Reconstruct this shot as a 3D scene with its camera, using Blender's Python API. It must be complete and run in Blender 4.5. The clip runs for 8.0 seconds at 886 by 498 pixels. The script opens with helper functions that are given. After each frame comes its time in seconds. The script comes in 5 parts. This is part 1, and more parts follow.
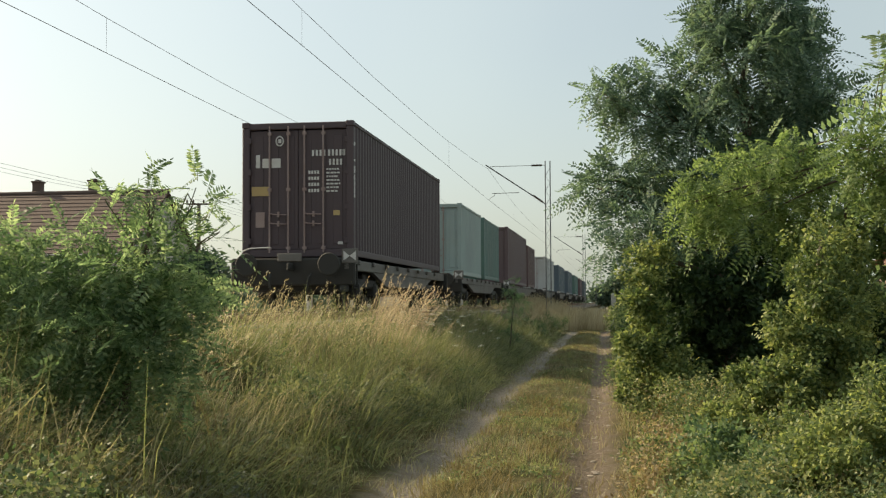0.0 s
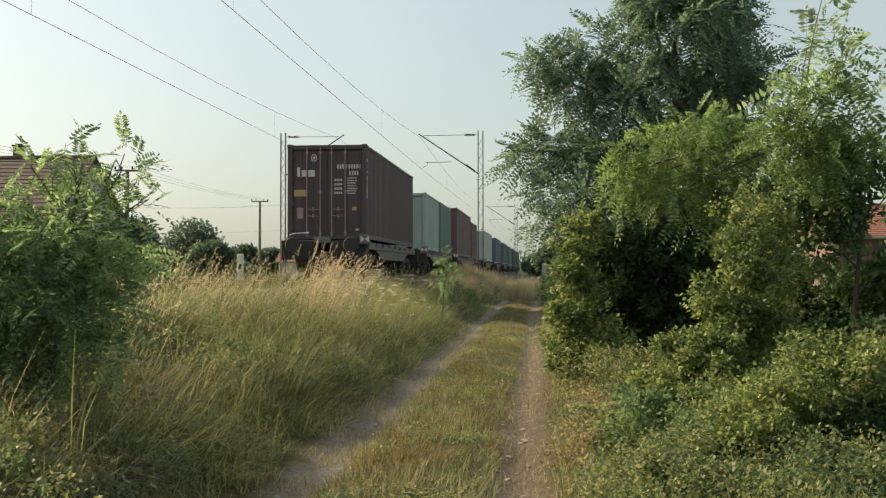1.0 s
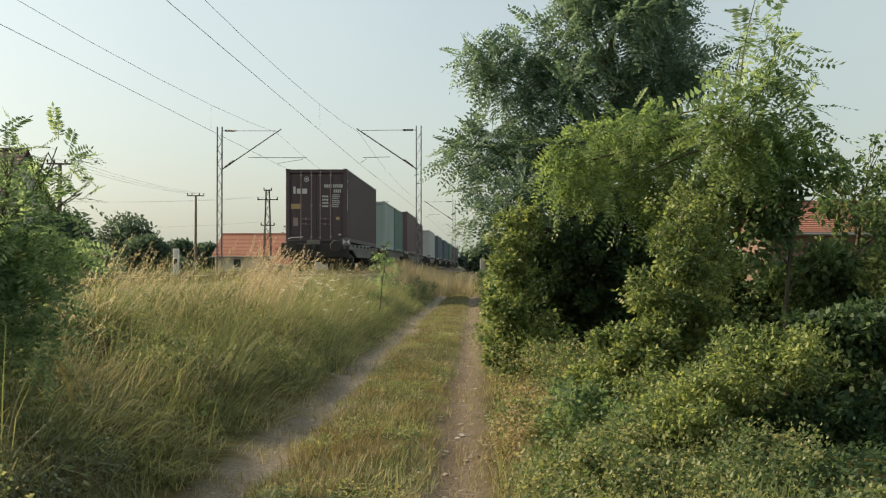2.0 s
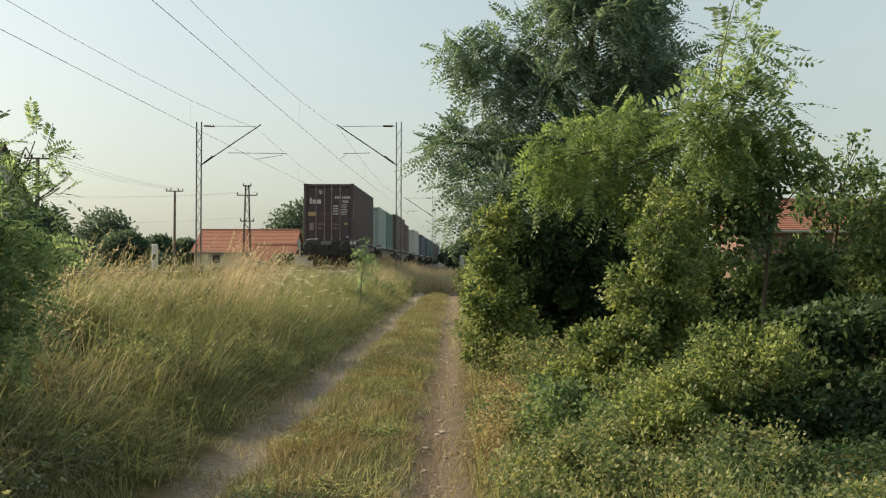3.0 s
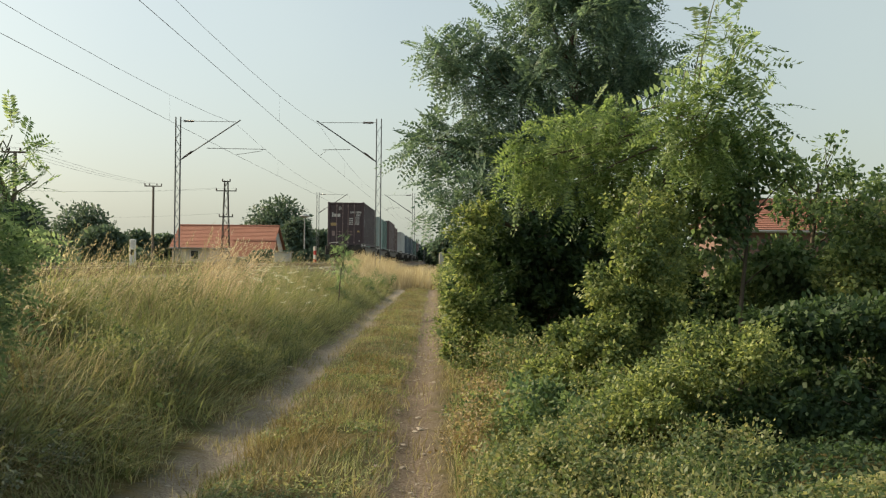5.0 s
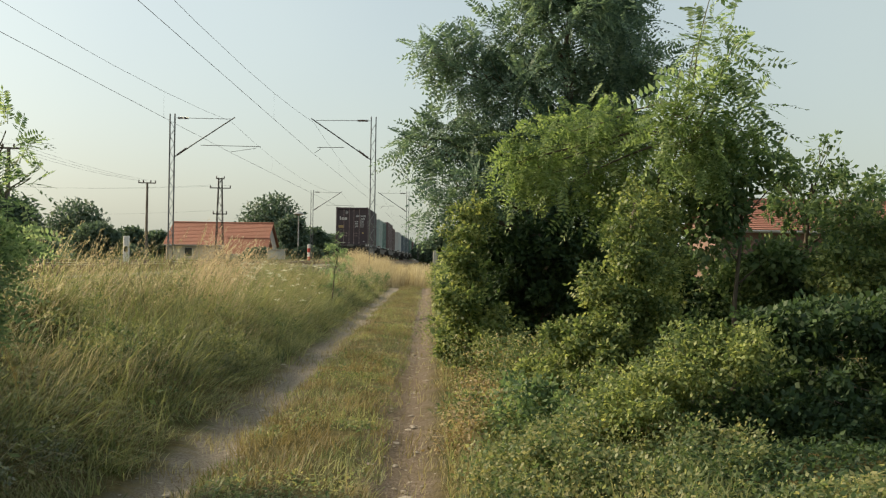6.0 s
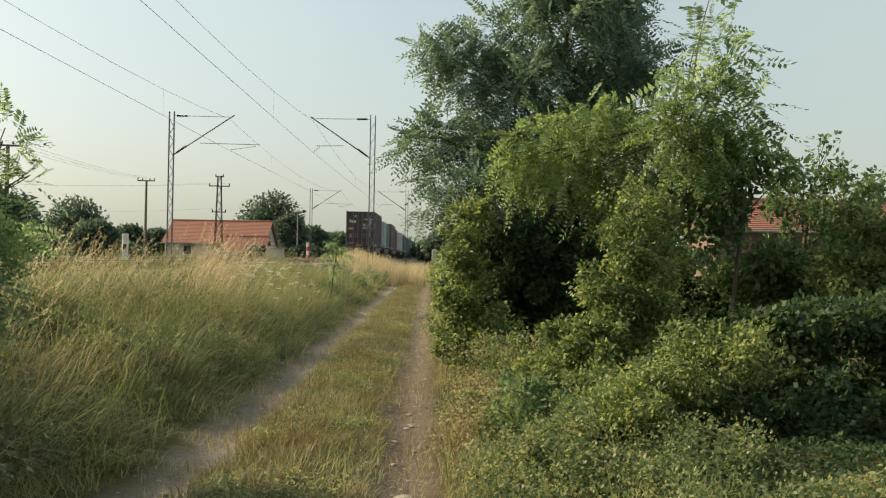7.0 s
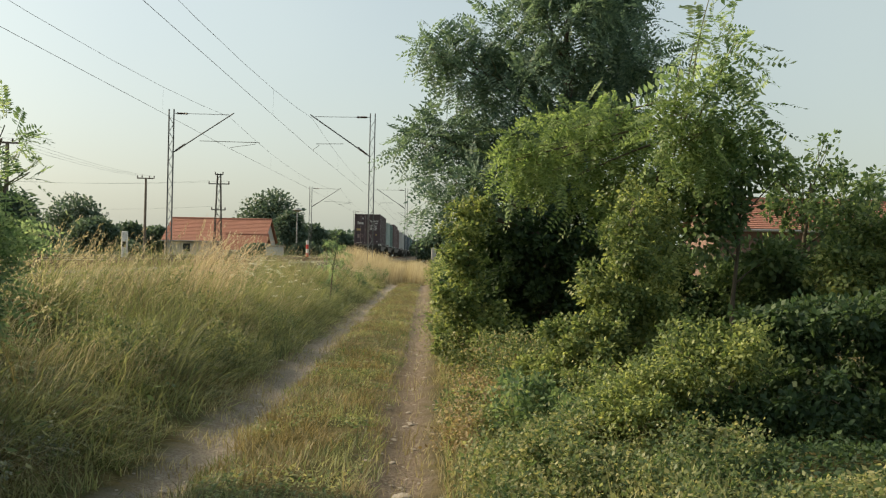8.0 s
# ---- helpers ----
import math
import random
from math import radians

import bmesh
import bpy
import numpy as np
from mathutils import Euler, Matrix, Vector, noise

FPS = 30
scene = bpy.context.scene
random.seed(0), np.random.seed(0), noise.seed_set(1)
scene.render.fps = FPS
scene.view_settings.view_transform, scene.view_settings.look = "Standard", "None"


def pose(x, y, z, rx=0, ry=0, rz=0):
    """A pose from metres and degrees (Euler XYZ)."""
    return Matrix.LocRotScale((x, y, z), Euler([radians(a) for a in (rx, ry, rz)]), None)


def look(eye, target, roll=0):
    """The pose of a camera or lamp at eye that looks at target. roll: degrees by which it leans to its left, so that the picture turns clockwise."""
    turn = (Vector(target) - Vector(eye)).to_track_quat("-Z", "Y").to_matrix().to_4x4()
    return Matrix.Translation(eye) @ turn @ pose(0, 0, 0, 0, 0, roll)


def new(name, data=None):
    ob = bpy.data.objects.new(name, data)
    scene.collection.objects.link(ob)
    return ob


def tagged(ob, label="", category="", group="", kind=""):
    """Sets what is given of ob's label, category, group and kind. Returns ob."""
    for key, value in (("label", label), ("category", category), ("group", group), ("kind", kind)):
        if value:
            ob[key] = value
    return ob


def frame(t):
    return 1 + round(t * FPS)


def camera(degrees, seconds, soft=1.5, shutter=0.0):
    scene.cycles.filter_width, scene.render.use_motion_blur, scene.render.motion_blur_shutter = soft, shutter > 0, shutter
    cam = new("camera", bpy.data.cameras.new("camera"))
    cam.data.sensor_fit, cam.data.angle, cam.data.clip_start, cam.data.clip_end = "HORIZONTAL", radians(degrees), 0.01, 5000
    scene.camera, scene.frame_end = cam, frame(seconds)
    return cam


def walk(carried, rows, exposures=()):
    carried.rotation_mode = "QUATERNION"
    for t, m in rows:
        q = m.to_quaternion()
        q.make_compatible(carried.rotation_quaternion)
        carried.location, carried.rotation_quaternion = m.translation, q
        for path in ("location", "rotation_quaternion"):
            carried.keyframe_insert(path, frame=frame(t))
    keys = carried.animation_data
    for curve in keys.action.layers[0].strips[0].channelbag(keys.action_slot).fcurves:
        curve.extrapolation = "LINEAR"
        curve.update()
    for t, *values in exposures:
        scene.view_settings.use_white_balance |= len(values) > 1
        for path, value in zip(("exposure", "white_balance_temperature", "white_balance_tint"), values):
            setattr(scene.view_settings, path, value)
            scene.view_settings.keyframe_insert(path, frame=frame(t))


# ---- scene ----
# ---- camera: it stands on the dirt path and turns ----
cam = camera(41.3, 8.0, soft=1.2, shutter=0.2)
EYE = (0.0, 0.0, 1.45)
TURN = [  # seconds, yaw, pitch, roll; yaw 0 looks along the railway
    (0.0, 8.43, 2.64, 0.31), (0.5, 7.29, 1.84, 0.15), (1.0, 5.13, 1.12, 0.08), (1.5, 3.27, 0.96, 0.07),
    (3.0, 1.12, 0.71, -0.15), (3.5, 0.88, 0.67, -0.20), (4.0, 0.61, 0.63, -0.31), (4.5, 0.31, 0.61, -0.38),
    (6.0, -0.19, 0.51, -0.85), (6.5, -0.20, 0.47, -0.94), (7.0, -0.24, 0.45, -1.04), (7.5, -0.25, 0.41, -1.09),
    (8.0, -0.27, 0.37, -1.18)]
walk(cam, [(t, pose(*EYE, 90 + p, r, y)) for t, y, p, r in TURN])

# ---- light: low hazy sun to the left of the line ----
SUN_AZ, SUN_EL = 71.0, 30.0
world = bpy.data.worlds.new("hazy_sky")
scene.world = world
world.use_nodes = True
wn, wl = world.node_tree.nodes, world.node_tree.links
wn.clear()
sky = wn.new("ShaderNodeTexSky")
sky.sky_type, sky.sun_disc = "NISHITA", False
sky.sun_elevation, sky.sun_rotation = radians(SUN_EL), radians(-SUN_AZ)
sky.air_density, sky.dust_density, sky.ozone_density, sky.altitude = 1.0, 3.4, 1.0, 100
haze = wn.new("ShaderNodeMixRGB")
haze.blend_type = "MIX"
haze.inputs[0].default_value = 0.5
haze.inputs[2].default_value = (6.45, 7.2, 6.35, 1)
wback = wn.new("ShaderNodeBackground")
wback.inputs[1].default_value = 0.139
wout = wn.new("ShaderNodeOutputWorld")
veil = wn.new("ShaderNodeTexNoise")  # faint uneven cloud veil
veil.inputs["Scale"].default_value, veil.inputs["Detail"].default_value = 2.2, 3.0
veil_map = wn.new("ShaderNodeMapRange")
veil_map.inputs[1].default_value, veil_map.inputs[2].default_value = 0.3, 0.75
veil_map.inputs[3].default_value, veil_map.inputs[4].default_value = 0.36, 0.54
wl.new(veil.outputs["Fac"], veil_map.inputs[0])
wl.new(veil_map.outputs[0], haze.inputs[0])
wl.new(sky.outputs[0], haze.inputs[1])
sa, se = radians(SUN_AZ), radians(SUN_EL)
SUNWARD = Vector((-math.sin(sa) * math.cos(se), math.cos(sa) * math.cos(se), math.sin(se)))
way = wn.new("ShaderNodeTexCoord")  # scattering is weakest at right angles to the sun
dot = wn.new("ShaderNodeVectorMath")
dot.operation = "DOT_PRODUCT"
dot.inputs[1].default_value = SUNWARD
square = wn.new("ShaderNodeMath")
square.operation = "MULTIPLY"
phase = wn.new("ShaderNodeMath")
phase.operation = "MULTIPLY_ADD"
phase.inputs[1].default_value, phase.inputs[2].default_value = 0.22, 0.89
scatter_mix = wn.new("ShaderNodeVectorMath")
scatter_mix.operation = "SCALE"
wl.new(way.outputs["Generated"], dot.inputs[0])
wl.new(dot.outputs["Value"], square.inputs[0])
wl.new(dot.outputs["Value"], square.inputs[1])
wl.new(square.outputs[0], phase.inputs[0])
wl.new(haze.outputs[0], scatter_mix.inputs[0])
wl.new(phase.outputs[0], scatter_mix.inputs["Scale"])
wl.new(scatter_mix.outputs[0], wback.inputs[0])
wl.new(wback.outputs[0], wout.inputs[0])
sun = new("sun", bpy.data.lights.new("sun", "SUN"))
sun.data.energy, sun.data.angle, sun.data.color = 6.2, radians(2.0), (1.0, 0.82, 0.54)
sun.matrix_world = look(tuple(SUNWARD * 50), (0, 0, 0))
scene.view_settings.exposure = 0.11

# ---- materials ----


def material(name):
    m = bpy.data.materials.new(name)
    m.use_nodes = True
    nt = m.node_tree
    return m, nt, nt.nodes["Principled BSDF"]


def node(nt, kind, **values):
    n = nt.nodes.new(kind)
    for k, v in values.items():
        n.inputs[k].default_value = v
    return n


def ramp(nt, fac, stops):
    r = nt.nodes.new("ShaderNodeValToRGB")
    while len(r.color_ramp.elements) < len(stops):
        r.color_ramp.elements.new(0.5)
    for e, (at, col) in zip(r.color_ramp.elements, stops):
        e.position, e.color = at, (*col, 1)
    nt.links.new(fac, r.inputs[0])
    return r.outputs[0]


def blend(nt, fac, a, b, mode="MIX"):
    m = nt.nodes.new("ShaderNodeMixRGB")
    m.blend_type = mode
    for s, v in ((m.inputs[0], fac), (m.inputs[1], a), (m.inputs[2], b)):
        if isinstance(v, (int, float)):
            s.default_value = v
        elif isinstance(v, tuple):
            s.default_value = (*v, 1)
        else:
            nt.links.new(v, s)
    return m.outputs[0]


def fuzz(nt, scale, detail=4.0, rough=0.6, stretch=None):
    tc = nt.nodes.new("ShaderNodeTexCoord")
    src = tc.outputs["Object"]
    if stretch:
        mp = nt.nodes.new("ShaderNodeMapping")
        mp.inputs["Scale"].default_value = stretch
        nt.links.new(src, mp.inputs[0])
        src = mp.outputs[0]
    n = node(nt, "ShaderNodeTexNoise", Scale=scale, Detail=detail, Roughness=rough)
    nt.links.new(src, n.inputs["Vector"])
    return n.outputs["Fac"]


def relief(nt, bsdf, height, strength=0.3, depth=0.02):
    b = node(nt, "ShaderNodeBump", Strength=strength, Distance=depth)
    nt.links.new(height, b.inputs["Height"])
    nt.links.new(b.outputs[0], bsdf.inputs["Normal"])


def painted(name, base, rough=0.55, metal=0.0, dirt=(0.09, 0.06, 0.045), amount=0.55, scale=2.5, bump=0.15):
    """Weathered paint, metal, wood or plaster: two scales of stain and a fine grain."""
    m, nt, bsdf = material(name)
    big = fuzz(nt, scale * 0.35, 3, 0.55)
    fine = fuzz(nt, scale * 9, 5, 0.7, (1, 1, 0.25))
    c1 = blend(nt, ramp(nt, big, [(0.35, (0, 0, 0)), (0.75, (amount, amount, amount))]), base, dirt)
    c2 = blend(nt, ramp(nt, fine, [(0.5, (0, 0, 0)), (0.8, (amount * 0.8,) * 3)]), c1, tuple(0.5 * (a + b) for a, b in zip(base, dirt)))
    nt.links.new(c2, bsdf.inputs["Base Color"])
    bsdf.inputs["Roughness"].default_value, bsdf.inputs["Metallic"].default_value = rough, metal
    relief(nt, bsdf, fine, bump, 0.01)
    return m


def leafy(name, stops, glow=0.4, rough=0.5):
    """Leaves and blades: colour varies from one to the next; light shines through them."""
    m, nt, bsdf = material(name)
    geo = nt.nodes.new("ShaderNodeNewGeometry")
    patch = fuzz(nt, 0.9, 2, 0.5)
    mixed = nt.nodes.new("ShaderNodeMath")
    mixed.operation = "MULTIPLY_ADD"
    nt.links.new(geo.outputs["Random Per Island"], mixed.inputs[0])
    mixed.inputs[1].default_value = 0.85
    off = nt.nodes.new("ShaderNodeMath")
    off.operation = "MULTIPLY_ADD"
    nt.links.new(patch, off.inputs[0])
    off.inputs[1].default_value, off.inputs[2].default_value = 1.2, -0.52
    nt.links.new(off.outputs[0], mixed.inputs[2])
    col = ramp(nt, mixed.outputs[0], stops)
    nt.links.new(col, bsdf.inputs["Base Color"])
    bsdf.inputs["Roughness"].default_value = rough
    bsdf.inputs["Specular IOR Level"].default_value = 0.3
    tl = nt.nodes.new("ShaderNodeBsdfTranslucent")
    nt.links.new(blend(nt, 1.0, col, (1.0, 1.0, 0.72), "MULTIPLY"), tl.inputs[0])
    mx = node(nt, "ShaderNodeMixShader", Fac=glow)
    nt.links.new(bsdf.outputs[0], mx.inputs[1])
    nt.links.new(tl.outputs[0], mx.inputs[2])
    nt.links.new(mx.outputs[0], nt.nodes["Material Output"].inputs[0])
    return m


def ground_material():
    """Dirt in the two wheel ruts, dry turf elsewhere."""
    m, nt, bsdf = material("dry_turf_and_dirt")
    tc = nt.nodes.new("ShaderNodeTexCoord")
    sep = nt.nodes.new("ShaderNodeSeparateXYZ")
    nt.links.new(tc.outputs["Object"], sep.inputs[0])

    def maths(op, a, b=None, c=None):
        n = nt.nodes.new("ShaderNodeMath")
        n.operation = op
        for s, v in zip(n.inputs, (a, b, c)):
            if v is None:
                continue
            if isinstance(v, (int, float)):
                s.default_value = v
            else:
                nt.links.new(v, s)
        return n.outputs[0]
    s = maths("ADD", maths("MULTIPLY_ADD", sep.outputs["Y"], 0.0085, sep.outputs["X"]), 0.9)
    off = maths("ABSOLUTE", maths("SUBTRACT", maths("ABSOLUTE", s), 0.72))
    edge = maths("MULTIPLY_ADD", fuzz(nt, 3.0, 4, 0.65), 0.5, maths("ADD", off, -0.25))
    bare = ramp(nt, edge, [(0.12, (1, 1, 1)), (0.36, (0, 0, 0))])
    grit = fuzz(nt, 45, 6, 0.75)
    wide = fuzz(nt, 1.1, 3, 0.55)
    soil = ramp(nt, grit, [(0.32, (0.075, 0.058, 0.044)), (0.5, (0.2, 0.16, 0.125)), (0.7, (0.38, 0.325, 0.265))])
    soil = blend(nt, ramp(nt, wide, [(0.35, (0, 0, 0)), (0.7, (0.5, 0.5, 0.5))]), soil, (0.2, 0.15, 0.105))
    turf = ramp(nt, fuzz(nt, 6, 5, 0.7), [(0.3, (0.05, 0.05, 0.02)), (0.5, (0.12, 0.1, 0.04)), (0.7, (0.2, 0.16, 0.075))])
    turf = blend(nt, ramp(nt, wide, [(0.4, (0, 0, 0)), (0.65, (0.7, 0.7, 0.7))]), turf, (0.075, 0.085, 0.03))
    clod = fuzz(nt, 14, 4, 0.7)
    soil = blend(nt, ramp(nt, clod, [(0.52, (0, 0, 0)), (0.68, (0.75, 0.75, 0.75))]), soil, (0.1, 0.076, 0.055))
    gravel = ramp(nt, grit, [(0.3, (0.15, 0.13, 0.105)), (0.48, (0.34, 0.31, 0.265)), (0.68, (0.54, 0.5, 0.44))])
    soil = blend(nt, ramp(nt, s, [(0.0, (0.5, 0.5, 0.5)), (0.1, (0, 0, 0))]), soil, gravel)
    nt.links.new(blend(nt, bare, turf, soil), bsdf.inputs["Base Color"])
    bsdf.inputs["Roughness"].default_value = 0.95
    bsdf.inputs["Specular IOR Level"].default_value = 0.146
    relief(nt, bsdf, blend(nt, 0.6, grit, clod), 1.0, 0.09)
    return m


M_GROUND = ground_material()
M_BALLAST = painted("ballast_stone", (0.12, 0.1, 0.085), 0.95, 0, (0.07, 0.05, 0.035), 0.8, 6, 0.9)
M_RAIL = painted("rusty_rail", (0.16, 0.09, 0.055), 0.6, 0.6, (0.07, 0.04, 0.03), 0.7, 8)
M_RAILHEAD = painted("polished_rail_head", (0.6, 0.58, 0.55), 0.3, 0.95, (0.3, 0.25, 0.2), 0.3, 8)
M_CONCRETE = painted("weathered_concrete", (0.42, 0.41, 0.38), 0.85, 0, (0.2, 0.18, 0.15), 0.6, 5, 0.4)
M_GALV = painted("galvanised_steel", (0.34, 0.35, 0.35), 0.5, 0.75, (0.2, 0.17, 0.14), 0.5, 5)
M_MAST = painted("dull_grey_mast_paint", (0.13, 0.135, 0.135), 0.6, 0.4, (0.08, 0.07, 0.06), 0.6, 5)
M_DARKSTEEL = painted("dark_grimy_steel", (0.03, 0.029, 0.027), 0.75, 0.2, (0.035, 0.03, 0.024), 0.8, 4, 0.3)
M_GREYSTEEL = painted("dusty_grey_steel", (0.16, 0.15, 0.14), 0.7, 0.2, (0.08, 0.06, 0.045), 0.8, 3, 0.3)
M_WIRE = painted("tarnished_copper_wire", (0.07, 0.06, 0.055), 0.55, 0.6, (0.04, 0.035, 0.03), 0.4, 2)
M_PORC = painted("brown_glazed_insulator", (0.05, 0.03, 0.022), 0.25, 0, (0.03, 0.02, 0.02), 0.4, 6)
M_WOOD = painted("grey_weathered_pole_wood", (0.15, 0.12, 0.095), 0.85, 0, (0.07, 0.06, 0.05), 0.7, 4, 0.5)
M_BARK = painted("furrowed_bark", (0.12, 0.095, 0.07), 0.9, 0, (0.05, 0.045, 0.035), 0.8, 7, 0.9)
M_TWIG = painted("green_brown_twig", (0.13, 0.13, 0.06), 0.8, 0, (0.08, 0.06, 0.04), 0.6, 9, 0.3)
# The purple-grey cast in this maroon is haze, mixed into the paint colour.
M_MAROON = painted("faded_hazed_maroon_paint", (0.063, 0.041, 0.048), 0.6, 0, (0.078, 0.058, 0.06), 0.5, 1.2)
M_PALEGREEN = painted("pale_grey_green_paint", (0.29, 0.36, 0.345), 0.55, 0, (0.2, 0.22, 0.21), 0.5, 1.2)
M_TEAL = painted("teal_green_paint", (0.07, 0.145, 0.13), 0.5, 0, (0.09, 0.11, 0.1), 0.5, 1.2)
M_OXIDE = painted("red_oxide_paint", (0.105, 0.066, 0.074), 0.55, 0, (0.1, 0.07, 0.06), 0.5, 1.2)
M_DARKRED = painted("dark_red_paint", (0.085, 0.045, 0.048), 0.55, 0, (0.1, 0.06, 0.05), 0.5, 1.2)
M_GREYPAINT = painted("light_grey_paint", (0.42, 0.43, 0.43), 0.55, 0, (0.25, 0.22, 0.19), 0.5, 1.2)
M_BLUE = painted("blue_paint", (0.065, 0.095, 0.125), 0.5, 0, (0.07, 0.08, 0.09), 0.4, 1.2)
M_RODSTEEL = painted("zinc_lock_rod", (0.3, 0.23, 0.22), 0.5, 0.4, (0.2, 0.12, 0.1), 0.5, 4)
M_WHITEMARK = painted("white_stencil_paint", (0.6, 0.6, 0.58), 0.65, 0, (0.4, 0.33, 0.3), 0.5, 6)
M_YELLOWMARK = painted("yellow_sticker", (0.4, 0.29, 0.12), 0.55, 0, (0.35, 0.22, 0.1), 0.5, 5)
M_TILE = painted("orange_clay_roof_tile", (0.3, 0.125, 0.085), 0.8, 0, (0.22, 0.1, 0.06), 0.6, 2, 0.5)
M_OLDTILE = painted("brown_weathered_roof_tile", (0.1, 0.065, 0.055), 0.85, 0, (0.08, 0.06, 0.05), 0.7, 2, 0.5)
M_PLASTER = painted("grey_plaster", (0.45, 0.43, 0.39), 0.9, 0, (0.28, 0.25, 0.21), 0.6, 1.5, 0.3)
M_BRICK = painted("raw_brick_wall", (0.15, 0.095, 0.075), 0.9, 0, (0.22, 0.13, 0.1), 0.6, 3, 0.5)
M_GLASSDARK = painted("dark_window_glass", (0.03, 0.035, 0.04), 0.1, 0, (0.05, 0.05, 0.05), 0.2, 2, 0)
M_STONE = painted("pale_limestone", (0.38, 0.34, 0.29), 0.9, 0, (0.3, 0.25, 0.2), 0.6, 9, 0.7)
M_REDPAINT = painted("signal_red_paint", (0.5, 0.05, 0.04), 0.5, 0, (0.25, 0.08, 0.06), 0.4, 4)
# Lifted and blued leaf: haze over the tall tree is put into the colour.
M_TREELEAF = leafy("haze_blue_robinia_leaf", [(0.15, (0.09, 0.15, 0.118)), (0.5, (0.145, 0.22, 0.165)), (0.85, (0.205, 0.29, 0.2))], 0.52, 0.55)
# Leaf colour lowered to stand for shade in thickets and under the hedge.
M_SHADELEAF = leafy("shade_dark_bramble_leaf", [(0.15, (0.034, 0.066, 0.033)), (0.5, (0.058, 0.1, 0.044)), (0.85, (0.095, 0.145, 0.058))], 0.42, 0.6)
M_LIGHTLEAF = leafy("fresh_robinia_leaf", [(0.15, (0.12, 0.185, 0.075)), (0.5, (0.2, 0.285, 0.11)), (0.85, (0.3, 0.385, 0.165))], 0.58)
M_BUSHLEAF = leafy("bush_leaf", [(0.15, (0.09, 0.15, 0.08)), (0.5, (0.15, 0.225, 0.105)), (0.85, (0.24, 0.315, 0.145))], 0.56)
# Sunlight is put into this colour; M_IVY is the lit copy for vine and bramble.
M_IVY = leafy("sun_raised_vine_leaf", [(0.12, (0.090, 0.138, 0.054)), (0.5, (0.204, 0.258, 0.096)), (0.85, (0.396, 0.432, 0.168))], 0.52)
# Young leaf lightened further: veiling glare is put into the colour.
M_SPRAY = leafy("hazed_young_robinia_leaf", [(0.15, (0.120, 0.192, 0.102)), (0.5, (0.25, 0.35, 0.2)), (0.85, (0.37, 0.46, 0.27))], 0.72)
M_COVER = leafy("verge_weed_leaf", [(0.1, (0.075, 0.125, 0.056)), (0.45, (0.175, 0.231, 0.100)), (0.75, (0.312, 0.325, 0.156)), (0.98, (0.43, 0.40, 0.2))], 0.5)
# Distance haze is put into this leaf colour, paler and bluer.
M_FARLEAF = leafy("hazed_far_tree_leaf", [(0.15, (0.072, 0.115, 0.09)), (0.5, (0.1, 0.15, 0.112)), (0.85, (0.135, 0.19, 0.13))], 0.4)
M_GREEN = leafy("green_grass", [(0.12, (0.105, 0.135, 0.065)), (0.5, (0.205, 0.23, 0.11)), (0.88, (0.36, 0.36, 0.19))], 0.55)
M_DRY = leafy("dry_grass", [(0.12, (0.19, 0.155, 0.085)), (0.5, (0.305, 0.27, 0.16)), (0.88, (0.45, 0.405, 0.265))], 0.45)
M_YELLOWGRASS = leafy("yellow_green_grass", [(0.12, (0.12, 0.145, 0.055)), (0.5, (0.215, 0.245, 0.1)), (0.88, (0.36, 0.37, 0.175))], 0.52)
M_DEADWEED = leafy("dead_brown_weed", [(0.15, (0.19, 0.14, 0.075)), (0.5, (0.31, 0.24, 0.135)), (0.85, (0.45, 0.37, 0.23))], 0.45)
M_RUSSET = leafy("russet_dry_turf", [(0.12, (0.14, 0.11, 0.05)), (0.5, (0.235, 0.19, 0.095)), (0.88, (0.36, 0.3, 0.17))], 0.4)
M_PLUME = leafy("straw_seed_head", [(0.15, (0.33, 0.265, 0.18)), (0.5, (0.48, 0.4, 0.28)), (0.85, (0.6, 0.53, 0.4))], 0.5)
M_REED = leafy("pinkish_reed_grass", [(0.15, (0.36, 0.26, 0.19)), (0.5, (0.52, 0.41, 0.31)), (0.85, (0.66, 0.56, 0.45))], 0.5)
M_PETAL = leafy("white_flower", [(0.1, (0.6, 0.6, 0.52)), (0.9, (0.75, 0.75, 0.68))], 0.4)
M_SILVER = leafy("silvery_weed", [(0.15, (0.12, 0.14, 0.1)), (0.5, (0.2, 0.22, 0.16)), (0.85, (0.3, 0.31, 0.23))], 0.4)

# ---- mesh helpers ----


